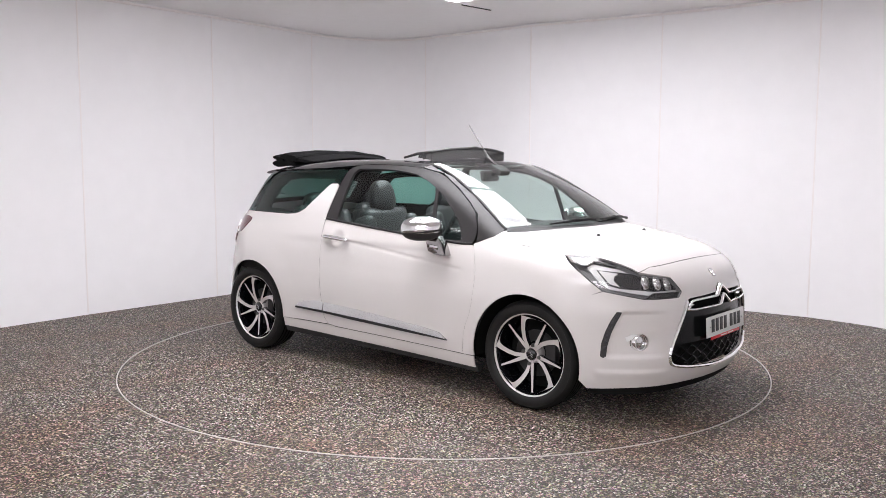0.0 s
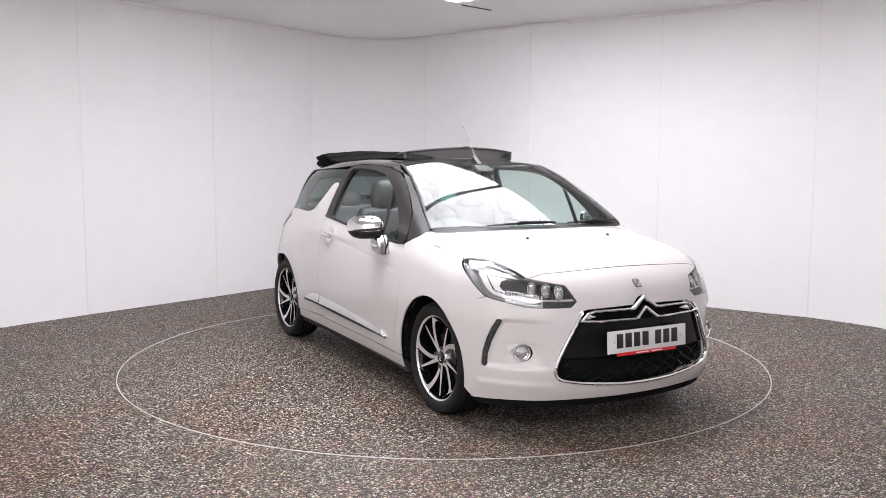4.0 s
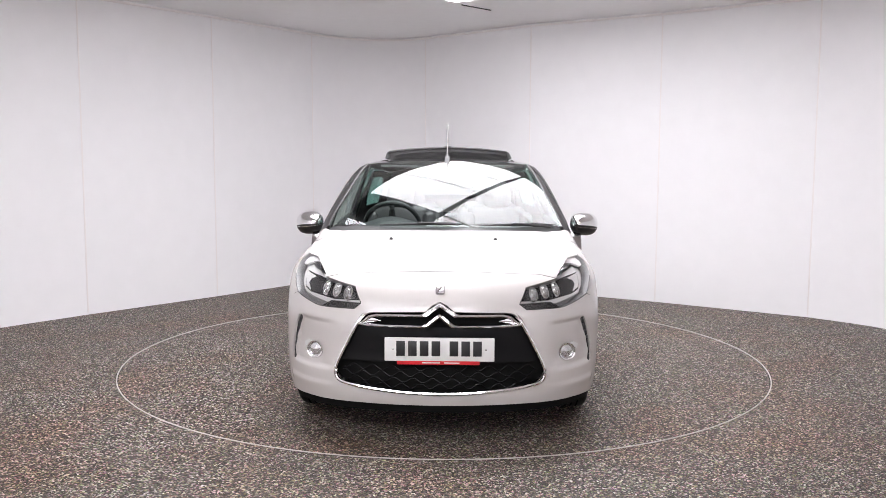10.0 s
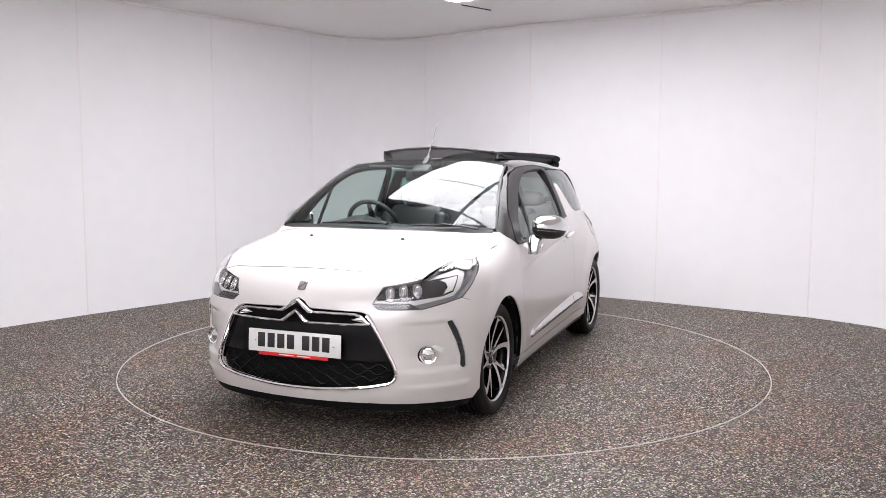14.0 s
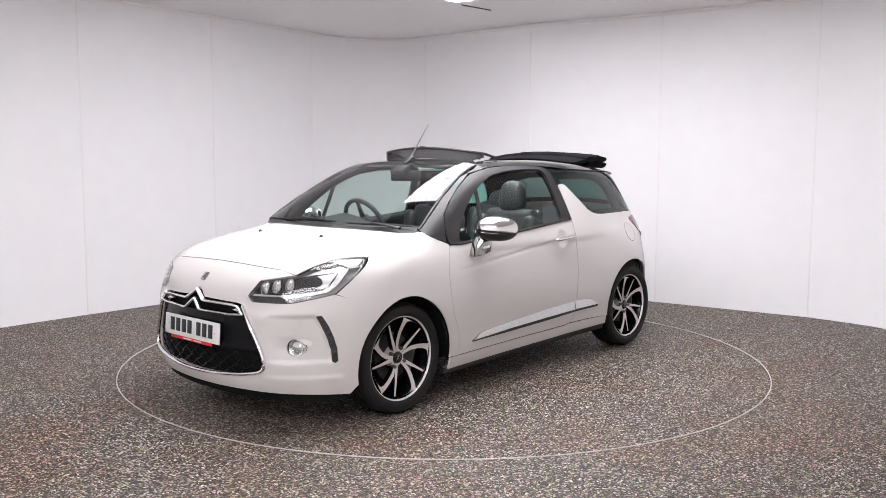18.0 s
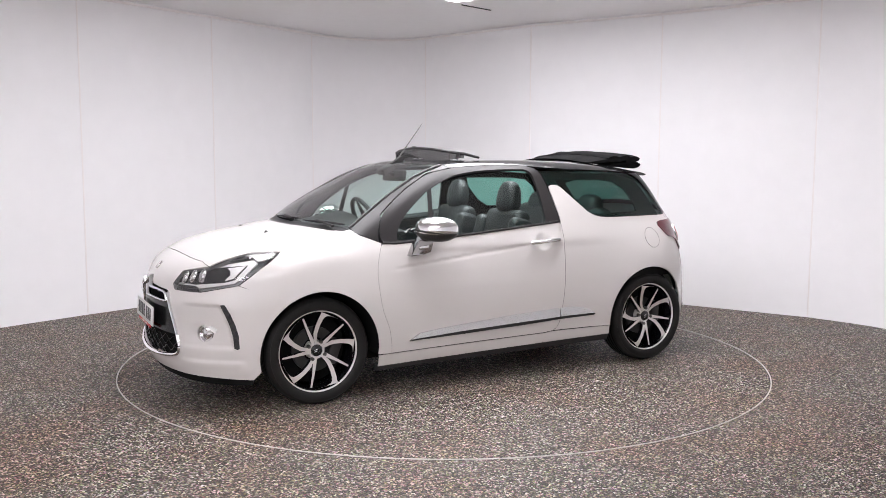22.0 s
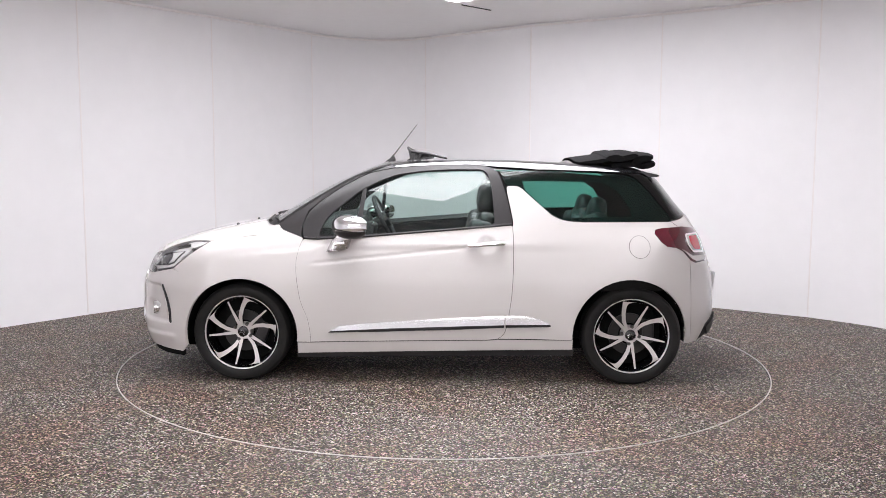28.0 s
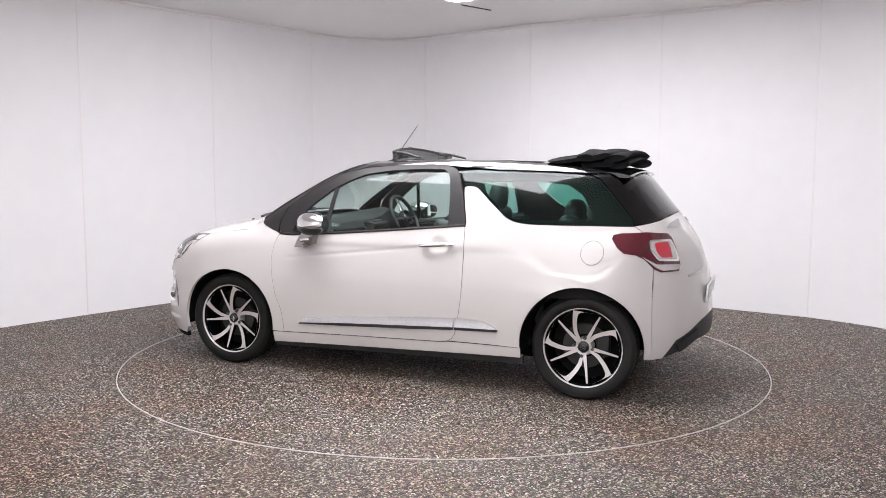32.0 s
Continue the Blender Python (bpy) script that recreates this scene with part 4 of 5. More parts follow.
for s in (1, -1):
    root = group_at("headlamp", car)
    flip = lambda pts: [(x, s * y, z) for x, y, z in pts]
    panel("housing", GREY_LAMP, root, "nose", flip(LAMP), off=-0.05, depth=-0.048, gap=0.0, label="dark grey lamp housing")
    panel("light_guide", GUIDE, root, "nose", flip(GUIDE_OUT), off=-0.030, depth=0.012, edge=0.008, gap=0, label="silver light guide")
    panel("guide_groove", LAMP_MASK, root, "nose", flip(GAP_LINE), off=-0.027, depth=0.006, edge=0.008, gap=0, label="dark groove inside the light guide")
    panel("inner_guide", GUIDE, root, "nose", flip(INNER_GUIDE), off=-0.024, depth=0.006, edge=0.006, gap=0, label="silver inner reflector")
    panel("lamp_mask", LAMP_MASK, root, "nose", flip(MASK), off=-0.022, depth=0.010, edge=0.008, gap=0, label="dark lamp mask")
    panel("upper_shade", BLACK_PAINT, root, "nose", flip(UPPER_DARK), off=-0.012, depth=0.010, edge=0.008, gap=0, label="dark glossy upper shade")
    panel("upper_wing", GUIDE, root, "nose", flip(UPPER_WING), off=-0.013, depth=0.01, edge=0.008, gap=0, label="bright reflector wing")
    panel("lamp_foot", PLASTIC, root, "nose", flip(FOOT), off=-0.016, depth=0.01, edge=0.008, gap=0)
    for p in LEDS:
        m = facing((p[0], s * p[1], p[2]), -0.014)
        bm = lathe([(0.0005, 0.010), (0.006, 0.0095), (0.008, 0.006), (0.010, 0.0088), (0.014, 0.007), (0.016, 0.003), (0.018, 0.005), (0.022, 0.001), (0.024, -0.004)], 24, axis="z")
        lens = part("led_lens", bm, LENS, root, "clear projector lens")
        lens.matrix_basis = m @ Matrix.Diagonal((0.86, 1.42, 1, 1))
        bm = lathe([(0.0238, -0.006), (0.0242, 0.003), (0.027, 0.003), (0.0275, -0.006)], 20, axis="z")
        part("lens_ring", bm, CHROME, lens)
    panel("lens", LAMP_GLASS, root, "nose", flip(LAMP), off=0.002, depth=0, gap=0.001, label="clear lamp lens")
    low = [to_uv("nose", q) for q in flip(LAMP[4:])]
    low = [p for a, b in zip(low, low[1:]) for p in [(a[0] + (b[0] - a[0]) * k / 5, a[1] + (b[1] - a[1]) * k / 5) for k in range(5)]] + [low[-1]]
    part("lamp_seal", tube(lifted("nose", low, -0.001), 0.0022, 6), PLASTIC, root)
    # fog lamp
    fog = group_at("fog_lamp", car)
    m = aimed((FOG[0], s * FOG[1], FOG[2]), -0.022)
    bm = lathe([(0.035, -0.004), (0.037, 0.008), (0.043, 0.010), (0.047, 0.0), (0.047, -0.02)], 32, axis="z")
    part("fog_ring", bm, CHROME, fog, "chrome fog lamp ring").matrix_basis = m
    bm = lathe([(0.0005, 0.006), (0.02, 0.004), (0.0355, -0.002)], 28, axis="z")
    part("fog_lens", bm, LENS, fog, "clear fog lamp lens").matrix_basis = m
    bm = lathe([(0.0005, -0.012), (0.047, -0.014)], 24, axis="z")
    part("fog_back", bm, SATIN, fog).matrix_basis = m
    wing = [(1.79, 0.708, 0.475), (1.826, 0.684, 0.492), (1.845, 0.664, 0.487), (1.82, 0.690, 0.462), (1.80, 0.704, 0.452)]
    panel("fog_wing", GUIDE, fog, "nose", flip(wing), off=-0.010, depth=0.006, edge=0.006, gap=0, label="chrome wing beside the fog lamp")
    # upright running lamp
    drl = group_at("running_lamp", car)
    panel("lamp_strip", PLASTIC, drl, "nose", flip(DRL), off=-0.008, depth=0.004, gap=-0.002, label="black upright lamp strip")
    left, back = [np.array([to_uv("nose", q) for q in e]) for e in (DRL[1:6], [DRL[0], *DRL[:6:-1]])]
    for k in range(6):
        z = 0.600 - 0.200 * (k + 0.5) / 6
        u = np.mean([np.interp(-z, -e[:, 1], e[:, 0]) for e in (left, back)])
        mm = facing(tuple(lay("nose", [(s * float(u), z)])[0]), -0.007, 14 * s)
        part("led_block", box((0.017, 0.021, 0.008), bevel=0.003), LED_DARK, drl, "dark running light segment").matrix_basis = mm

# ---- small things on the hood ----
for y in (0.29, -0.29):
    m = facing(tuple(lay("top", [(1.377, y)])[0]))
    bm = lathe([(0.0005, 0.012), (0.006, 0.010), (0.010, 0.004), (0.012, 0.0)], 14, axis="z")
    part("washer_nozzle", bm, PLASTIC, car, "black washer nozzle").matrix_basis = m
m = facing(at_front([(0.0, 0.770)])[0])
bm = prism(rounded([(-0.022, 0.026), (0.022, 0.026), (0.022, -0.026), (-0.022, -0.026)], 0.006), 0.0, 0.003, "z", bevel=0.001)
badge = part("hood_badge", bm, SMOKED, car, "small satin metal badge")
badge.matrix_basis = m
for half in ([(-0.018, 0.022), (0.012, 0.022), (0.0, 0.004), (-0.018, -0.010)], [(0.018, -0.022), (-0.012, -0.022), (0.0, -0.004), (0.018, 0.010)]):
    part("badge_ridge", prism(half, 0.003, 0.006, "z", bevel=0.001), CHROME, badge)
for s in (1, -1):
    edge = lifted("top", resample(GLASS_EDGE, 0.06)[:-math.ceil(math.dist(GLASS_EDGE[-1], GLASS_EDGE[0]) / 0.06)] + [GLASS_EDGE[-1]], 0.0)
    part("windscreen_moulding", tube([(x, s * y, z) for x, y, z in edge], 0.009, 8), SATIN_BLACK, car, "black windscreen edge moulding")

# ---- wipers ----
for line, arm in (([(1.092, -0.38), (1.098, -0.2), (1.102, 0.0), (1.10, 0.10)], [(1.10, -0.16), (1.115, 0.02), (1.13, 0.08)]),
                  ([(1.104, 0.20), (1.085, 0.38), (1.05, 0.55), (1.01, 0.66)], [(1.08, 0.40), (1.07, 0.56), (1.06, 0.62)])):
    w = group_at("wiper", car)
    part("blade", tube(lifted("top", line, 0.012), [0.004, 0.008, 0.008, 0.004], 6), PLASTIC, w, "black wiper blade")
    part("wiper_arm", tube(lifted("top", arm, 0.024), [0.006, 0.011, 0.013], 6, flat=0.7), SATIN_BLACK, w, "black wiper arm")

# ---- roof: antenna, wind deflector, folded canvas ----
ant = group_at("antenna", car)
bm = prism([(0.405, 1.388), (0.345, 1.432), (0.325, 1.440), (0.315, 1.42), (0.315, 1.405)], -0.017, 0.017, "y", bevel=0.006)
part("antenna_base", bm, SATIN_BLACK, ant)
part("antenna_rod", tube([(0.345, 0, 1.425), (0.32, 0, 1.458), (0.165, 0, 1.660)], [0.008, 0.004, 0.0018], 8), STEEL, ant, "thin metal antenna rod")

flap = group_at("wind_deflector", car)
arch = [(0.22 - 0.05 * (abs(y) / 0.4)**2, y, 1.467 + 0.028 * (1 - (y / 0.4)**2)) for y in np.linspace(-0.4, 0.4, 17)]
part("deflector_bar", tube(arch, 0.008, 8), SATIN_BLACK, flap, "black curved top bar")
NET = grain(mat("grey_net", (0.05, 0.049, 0.049), 0.8), 600, 0.4, 0.3)
nodes_of(NET)[2].inputs["Alpha"].default_value = 0.62
bm = bmesh.new()
rows = [[bm.verts.new((x + dx, y, z * (1 - f) + (1.424 - 0.03 * (y / 0.4)**2) * f)) for x, y, z in arch] for dx, f in ((0, 0), (-0.004, 0.5), (-0.012, 1.0))]
rows += [[bm.verts.new((v.co.x - 0.006, v.co.y, v.co.z)) for v in r] for r in rows[::-1]]
for r, q in zip(rows, rows[1:] + rows[:1]):
    for k in range(len(r) - 1):
        bm.faces.new((r[k], r[k + 1], q[k + 1], q[k]))
for k in (0, -1):
    bm.faces.new([r[k] for r in rows])
part("deflector_net", bm, NET, flap, "grey wind net")
part("deflector_tab", box((0.014, 0.045, 0.016), (0.222, 0, 1.500), bevel=0.004), SATIN_BLACK, flap)
for s in (1, -1):
    part("deflector_arm", tube([(0.172, s * 0.4, 1.467), (0.06, s * 0.425, 1.453), (-0.04, s * 0.445, 1.428)], [0.009, 0.010, 0.007], 8), SATIN_BLACK, flap, "black folding arm")
    part("deflector_strut", tube([(0.10, s * 0.415, 1.462), (0.12, s * 0.42, 1.42)], 0.012, 6), SATIN_BLACK, flap)

for s in (1, -1):
    bm = prism([(0.170, 1.465), (0.065, 1.458), (0.055, 1.428), (0.170, 1.412)], s * 0.405, s * 0.411, "y")
    part("deflector_side", bm, NET, flap, "grey side net")

stack = group_at("folded_roof", car)


def slab(profile, half, bm=None, crown=0.03, ends=0.05, wobble=0.0, seed=0.0):
    """A soft slab across the car from an (x, z) profile, thinner and lower towards its ends."""
    bm = bm or bmesh.new()
    ys = [-1, -0.985, -0.95, -0.85, -0.6, -0.3, 0, 0.3, 0.6, 0.85, 0.95, 0.985, 1]
    cx = sum(p[0] for p in profile) / len(profile)
    cz = sum(p[1] for p in profile) / len(profile)
    rings = []
    for f in ys:
        k = 1 - ends * max(0.0, abs(f) - 0.8)**2 / 0.04 * 4
        ring = []
        for x, z in profile:
            w = wobble * noise.noise(Vector((x * 9 + seed, f * 2.5, z * 9)))
            ring.append(bm.verts.new((cx + (x - cx) * k + w, f * half, cz + (z - cz) * k - crown * f * f + w)))
        rings.append(ring)
    n = len(profile)
    for r, q in zip(rings, rings[1:]):
        for i in range(n):
            bm.faces.new((r[i], r[(i + 1) % n], q[(i + 1) % n], q[i]))
    bm.faces.new(rings[0])
    bm.faces.new(rings[-1][::-1])
    return bm


part("roof_bow", slab(flowing([(-0.905, 1.434), (-1.03, 1.452), (-1.16, 1.470), (-1.19, 1.465), (-1.16, 1.445), (-1.02, 1.424), (-0.95, 1.425)], 4, True), 0.475, crown=0.035), CLOTH, stack, "black canvas-covered front bow")
for k, (x, z, a, b, tilt) in enumerate(((-1.17, 1.452, 0.075, 0.030, -8), (-1.25, 1.462, 0.085, 0.026, 6), (-1.34, 1.448, 0.085, 0.024, 16), (-1.24, 1.418, 0.13, 0.024, 2), (-1.37, 1.412, 0.07, 0.022, 10))):
    ring = []
    for j in range(16):
        q = j * math.tau / 16
        u, v = a * math.cos(q), b * math.sin(q)
        c, s = math.cos(radians(tilt)), math.sin(radians(tilt))
        ring.append((x + u * c + v * s, z - u * s + v * c))
    part("canvas_fold", slab(ring, 0.485 - 0.006 * k, crown=0.03, ends=0.05, wobble=0.012, seed=3.0 * k), CLOTH, stack, "soft fold of black canvas")

spoiler = group_at("roof_spoiler", car)
bm = slab(flowing([(-1.27, 1.372), (-1.36, 1.366), (-1.43, 1.353), (-1.455, 1.343), (-1.445, 1.334), (-1.40, 1.333), (-1.30, 1.342)], 3, True), 0.50, crown=0.028, ends=0.03)
part("spoiler_blade", bm, BLACK_PAINT, spoiler, "gloss black roof spoiler")

GAP_SHADE = mat("gap_shade", (0.11, 0.105, 0.10), 0.7)
STRIP = mat("satin_silver_strip", (0.60, 0.60, 0.605), 0.16, 0.95)

# ---- flanks: mirrors, handles, rubbing strips, fuel flap ----
for s in (1, -1):
    mir = group_at("door_mirror", car)
    for lower in (0, 1):
        bm = bmesh.new()
        bmesh.ops.create_uvsphere(bm, u_segments=32, v_segments=20, radius=1)
        bmesh.ops.bisect_plane(bm, geom=bm.verts[:] + bm.edges[:] + bm.faces[:], plane_co=(0, 0, -0.12), plane_no=(0.1, 0, 1 if not lower else -1), clear_inner=True)
        bmesh.ops.bisect_plane(bm, geom=bm.verts[:] + bm.edges[:] + bm.faces[:], plane_co=(-0.75, 0, 0), plane_no=(1, 0, 0.12), clear_inner=True)
        edges = [e for e in bm.edges if e.is_boundary]
        bmesh.ops.holes_fill(bm, edges=edges)
        for v in bm.verts:
            x, y, z = v.co
            v.co.x = 0.108 * math.copysign(abs(x)**0.9, x)
            v.co.y = 0.094 * math.copysign(abs(y)**0.8, y) + 0.010 * z
            v.co.x -= 0.42 * v.co.y
            v.co.z = 0.074 * math.copysign(abs(z)**0.85, z) - 0.012 * y
        for v in bm.verts:
            v.co = Vector((0.520 + v.co.x, s * (0.898 + v.co.y), 1.0 + v.co.z))
        part("mirror_cap" if not lower else "mirror_base", bm, CHROME if not lower else SATIN_BLACK, mir, "chrome mirror cap" if not lower else "black lower shell")
    bm = bmesh.new()
    outline = rounded([(-0.07, -0.045), (0.07, -0.035), (0.072, 0.048), (-0.068, 0.052)], 0.03)
    bm = prism([(s * (0.9 + y), 0.998 + z) for y, z in outline], 0.438, 0.444, "x")
    part("mirror_glass", bm, mat("mirror_silver", (0.9, 0.9, 0.9), 0.01, 1.0), mir, "mirror glass")
    outl = [(0.674, 0.840), (0.600, 0.846), (0.540, 0.860), (0.513, 0.955), (0.60, 0.952), (0.640, 0.908)]
    bm = prism(outl, s * 0.795, s * 0.868, "y", bevel=0.008)
    part("mirror_foot", bm, SMOKED, mir, "chrome mirror foot")
    part("foot_inset", box((0.065, 0.006, 0.022), (0.590, s * 0.869, 0.890), (0, 8, 0), bevel=0.002), CHROME, mir)
    # handle
    h = group_at("door_handle", door[0 if s == 1 else 1])
    a, b = lifted("side", [(-0.207, 0.877), (-0.437, 0.889)], 0.028)
    pts = [Vector(a).lerp(Vector(b), f) for f in (0, 0.05, 0.3, 0.6, 0.92, 1.0)]
    bm = tube([(p.x, s * p.y, p.z) for p in pts], [0.009, 0.015, 0.017, 0.017, 0.016, 0.011], 12, flat=0.85)
    part("handle_bar", bm, CHROME, h, "chrome handle bar")
    for f in (0.12, 0.88):
        p = Vector(a).lerp(Vector(b), f)
        part("handle_post", box((0.03, 0.035, 0.014), (p.x, s * (p.y - 0.018), p.z), bevel=0.003), CHROME, h)
    # rubbing strip in two lengths
    st = group_at("rubbing_strip", car)
    for name, cap, bar in (("front", [(0.655, 0.337), (0.60, 0.368), (0.45, 0.385), (0.239, 0.400), (-0.1, 0.424), (-0.437, 0.440), (-0.437, 0.384), (-0.1, 0.372), (0.3, 0.356)],
                            [(0.669, 0.327), (0.645, 0.340), (0.3, 0.357), (-0.1, 0.373), (-0.437, 0.385), (-0.437, 0.367), (-0.15, 0.352), (0.0, 0.347), (0.3, 0.336)]),
                           ("rear", [(-0.446, 0.440), (-0.55, 0.441), (-0.628, 0.432), (-0.69, 0.410), (-0.718, 0.390), (-0.446, 0.385)],
                            [(-0.446, 0.386), (-0.715, 0.390), (-0.731, 0.382), (-0.72, 0.374), (-0.446, 0.367)])):
        for nm, mt, pts, off, lab in (("strip_cap", STRIP, cap, 0.010, "satin silver strip cap"), ("strip_bar", PLASTIC, bar, 0.013, "black strip edge")):
            lean = (lambda p: -0.20 * (p[:, 2] - (0.347 - 0.041 * (p[:, 0] - 0.3))) - 1.4 * (p[:, 2] - (0.360 - 0.041 * (p[:, 0] - 0.3)))**2) if nm == "strip_cap" else None
            tmp = panel(nm, mt, st, "side", pts, off=off + (0.008 if lean else 0), depth=0.02, gap=0, edge=0.007, step=0.007, label=lab, dent=lean)
            if s < 0:
                me = tmp.data
                for v in me.vertices:
                    v.co.y = -v.co.y
                me.flip_normals()
ring = [(-1.280 + 0.066 * math.cos(q * math.tau / 40), 0.872 + 0.068 * math.sin(q * math.tau / 40)) for q in range(40)]
ff = panel("fuel_flap", PEARL, car, "side", ring, off=0.0022, depth=0.003, gap=0, edge=0.012, step=0.02, dent=flare, label="round white fuel flap")
fp = lay("side", ring)
fp = fp + normals(fp) * (0.0022 + flare(fp))[:, None]
# grey tube round the flap draws the shade of its gap
part("flap_gap", tube([tuple(q) for q in fp], 0.0013, 5, closed=True), GAP_SHADE, ff)
part("flap_notch", prism([(-1.338, 0.838), (-1.322, 0.842), (-1.315, 0.824), (-1.326, 0.822)], 0.757, 0.766, "y", bevel=0.002), SATIN, ff)

# ---- tail lamps and the back ----
TLAMP = [(-1.382, 0.711, 0.952), (-1.388, 0.693, 0.974), (-1.431, 0.680, 0.984), (-1.562, 0.622, 0.991), (-1.665, 0.492, 0.978), (-1.687, 0.478, 0.958), (-1.724, 0.497, 0.877), (-1.748, 0.509, 0.795), (-1.742, 0.538, 0.764), (-1.659, 0.645, 0.763), (-1.624, 0.672, 0.780), (-1.568, 0.698, 0.840), (-1.522, 0.718, 0.863), (-1.458, 0.742, 0.872), (-1.418, 0.739, 0.903)]
TSQ = [(-1.579, 0.640, 0.947), (-1.684, 0.502, 0.946), (-1.726, 0.505, 0.861), (-1.737, 0.512, 0.818), (-1.635, 0.646, 0.828), (-1.594, 0.662, 0.883)]
TSQ_DARK = [(-1.592, 0.636, 0.937), (-1.680, 0.522, 0.936), (-1.718, 0.521, 0.859), (-1.726, 0.526, 0.831), (-1.640, 0.637, 0.839), (-1.605, 0.651, 0.886)]
TSQ_IN = [(-1.607, 0.626, 0.930), (-1.673, 0.541, 0.929), (-1.696, 0.556, 0.861), (-1.703, 0.556, 0.841), (-1.648, 0.626, 0.846), (-1.619, 0.638, 0.886)]
TLOW = [(-1.555, 0.702, 0.853), (-1.598, 0.679, 0.829), (-1.630, 0.657, 0.809), (-1.744, 0.511, 0.802), (-1.743, 0.532, 0.774), (-1.664, 0.637, 0.772), (-1.629, 0.665, 0.790)]
TRIMR = [(-1.633, 0.431, 1.014), (-1.647, 0.362, 1.034), (-1.690, 0.190, 1.052), (-1.700, 0.180, 1.040), (-1.690, 0.295, 1.006)]
BLINE = [(-1.765, 0.446, 0.734), (-1.812, 0.326, 0.74), (-1.84, 0.201, 0.752), (-1.841, 0.214, 0.739), (-1.813, 0.335, 0.727), (-1.769, 0.447, 0.721)]
for s in (1, -1):
    root = group_at("tail_lamp", car)
    flip = lambda pts: [(x, s * y, z) for x, y, z in pts]
    panel("lamp_body", RED_LENS, root, "tail", flip(TLAMP), off=0.006, depth=0.014, gap=0, label="dark red lamp body")
    panel("lamp_frame", CHROME, root, "tail", rounded(flip(TSQ), 0.022), off=0.011, depth=0.008, gap=0, edge=0.008, label="bright lamp frame")
    panel("lamp_inset", CLEAR_LENS, root, "tail", rounded(flip(TSQ_DARK), 0.018), off=0.0125, depth=0.006, gap=0, edge=0.008, label="pale lamp inset")
    panel("lamp_light", RED_LAMP, root, "tail", rounded(flip(TSQ_IN), 0.016), off=0.0145, depth=0.006, gap=0, edge=0.008, label="bright red light")
    panel("reversing_light", CLEAR_LENS, root, "tail", flip(TLOW), off=0.0105, depth=0.006, gap=0, edge=0.008, label="clear reversing light")
    panel("gate_trim", SATIN, car, "tail", flip(TRIMR), off=0.006, depth=0.006, gap=0, edge=0.008, label="satin chrome tailgate trim")
    panel("bumper_line", SMOKED, car, "tail", flip(BLINE), off=0.002, depth=0.004, gap=0, edge=0.006, label="thin chrome line on the bumper")
    panel("exhaust_corner", PLASTIC, car, "tail", flip([(-1.75, 0.60, 0.34), (-1.85, 0.42, 0.41), (-1.86, 0.40, 0.36), (-1.77, 0.57, 0.29)]), off=0.012, depth=0.02, gap=0, label="black bumper corner insert")
rear_plate = part("rear_plate", box((0.012, 0.52, 0.114), (-1.888, 0, 0.60), (0, -6, 0), bevel=0.003), PLATE_WHITE, car, "pale rear plate board")


# ---- shut lines: thin grey tubes that draw the shade in the panel gaps ----
def shut_line(kind, pts, mirror=True, r=0.0015):
    uv = resample([to_uv(kind, p) for p in pts], 0.03)[:-max(1, math.ceil(math.dist(to_uv(kind, pts[-1]), to_uv(kind, pts[0])) / 0.03))] + [to_uv(kind, pts[-1])]
    q = lifted(kind, uv, -0.0016)
    for s in ((1, -1) if mirror else (1,)):
        part("shut_line", tube([(x, s * y, z) for x, y, z in q], r, 6), GAP_SHADE, car)


shut_line("nose", [(x, -y, z) for x, y, z in HOODLINE[:0:-1]] + HOODLINE, False, 0.0026)
shut_line("side", SEAM)
shut_line("side", DOOR_FRONT)
shut_line("side", [(0.785, 0.2605), (0.242, 0.2715), (-0.329, 0.2815)] + DOOR_REAR)
shut_line("tail", [(-1.50, 0.632, 1.025), (-1.568, 0.626, 0.98)])
for s in (1, -1):
    belt = lifted("side", [(x, float(np.interp(x, [p[0] for p in DOOR_BELT], [p[1] for p in DOOR_BELT])) + 0.006) for x in np.linspace(-0.480, 0.825, 26)], 0.003)
    part("belt_moulding", tube([(x, s * y, z) for x, y, z in belt], 0.0075, 6), SATIN_BLACK, car, "black belt moulding below the window")
    inner = lifted("side", [(x, float(np.interp(x, [p[0] for p in DOOR_BELT], [p[1] for p in DOOR_BELT])) - 0.004) for x in np.linspace(-0.46, 0.80, 20)], -0.03)
    part("inner_belt_trim", tube([(x, s * y, z) for x, y, z in inner], 0.02, 8), DASH, car, "dark inner belt trim")
# ---- inside the car ----
part("cabin_floor", box((2.2, 1.36, 0.05), (-0.2, 0, 0.3), bevel=0.01), WELL, car, "black cabin floor")
dash = group_at("dashboard", car)


def loft(sections, bm=None):
    bm = bm or bmesh.new()
    rings = [[bm.verts.new(p) for p in s] for s in sections]
    n = len(rings[0])
    for r, q in zip(rings, rings[1:]):
        for i in range(n):
            bm.faces.new((r[i], r[(i + 1) % n], q[(i + 1) % n], q[i]))
    bm.faces.new(rings[0])
    bm.faces.new(rings[-1][::-1])
    return bm


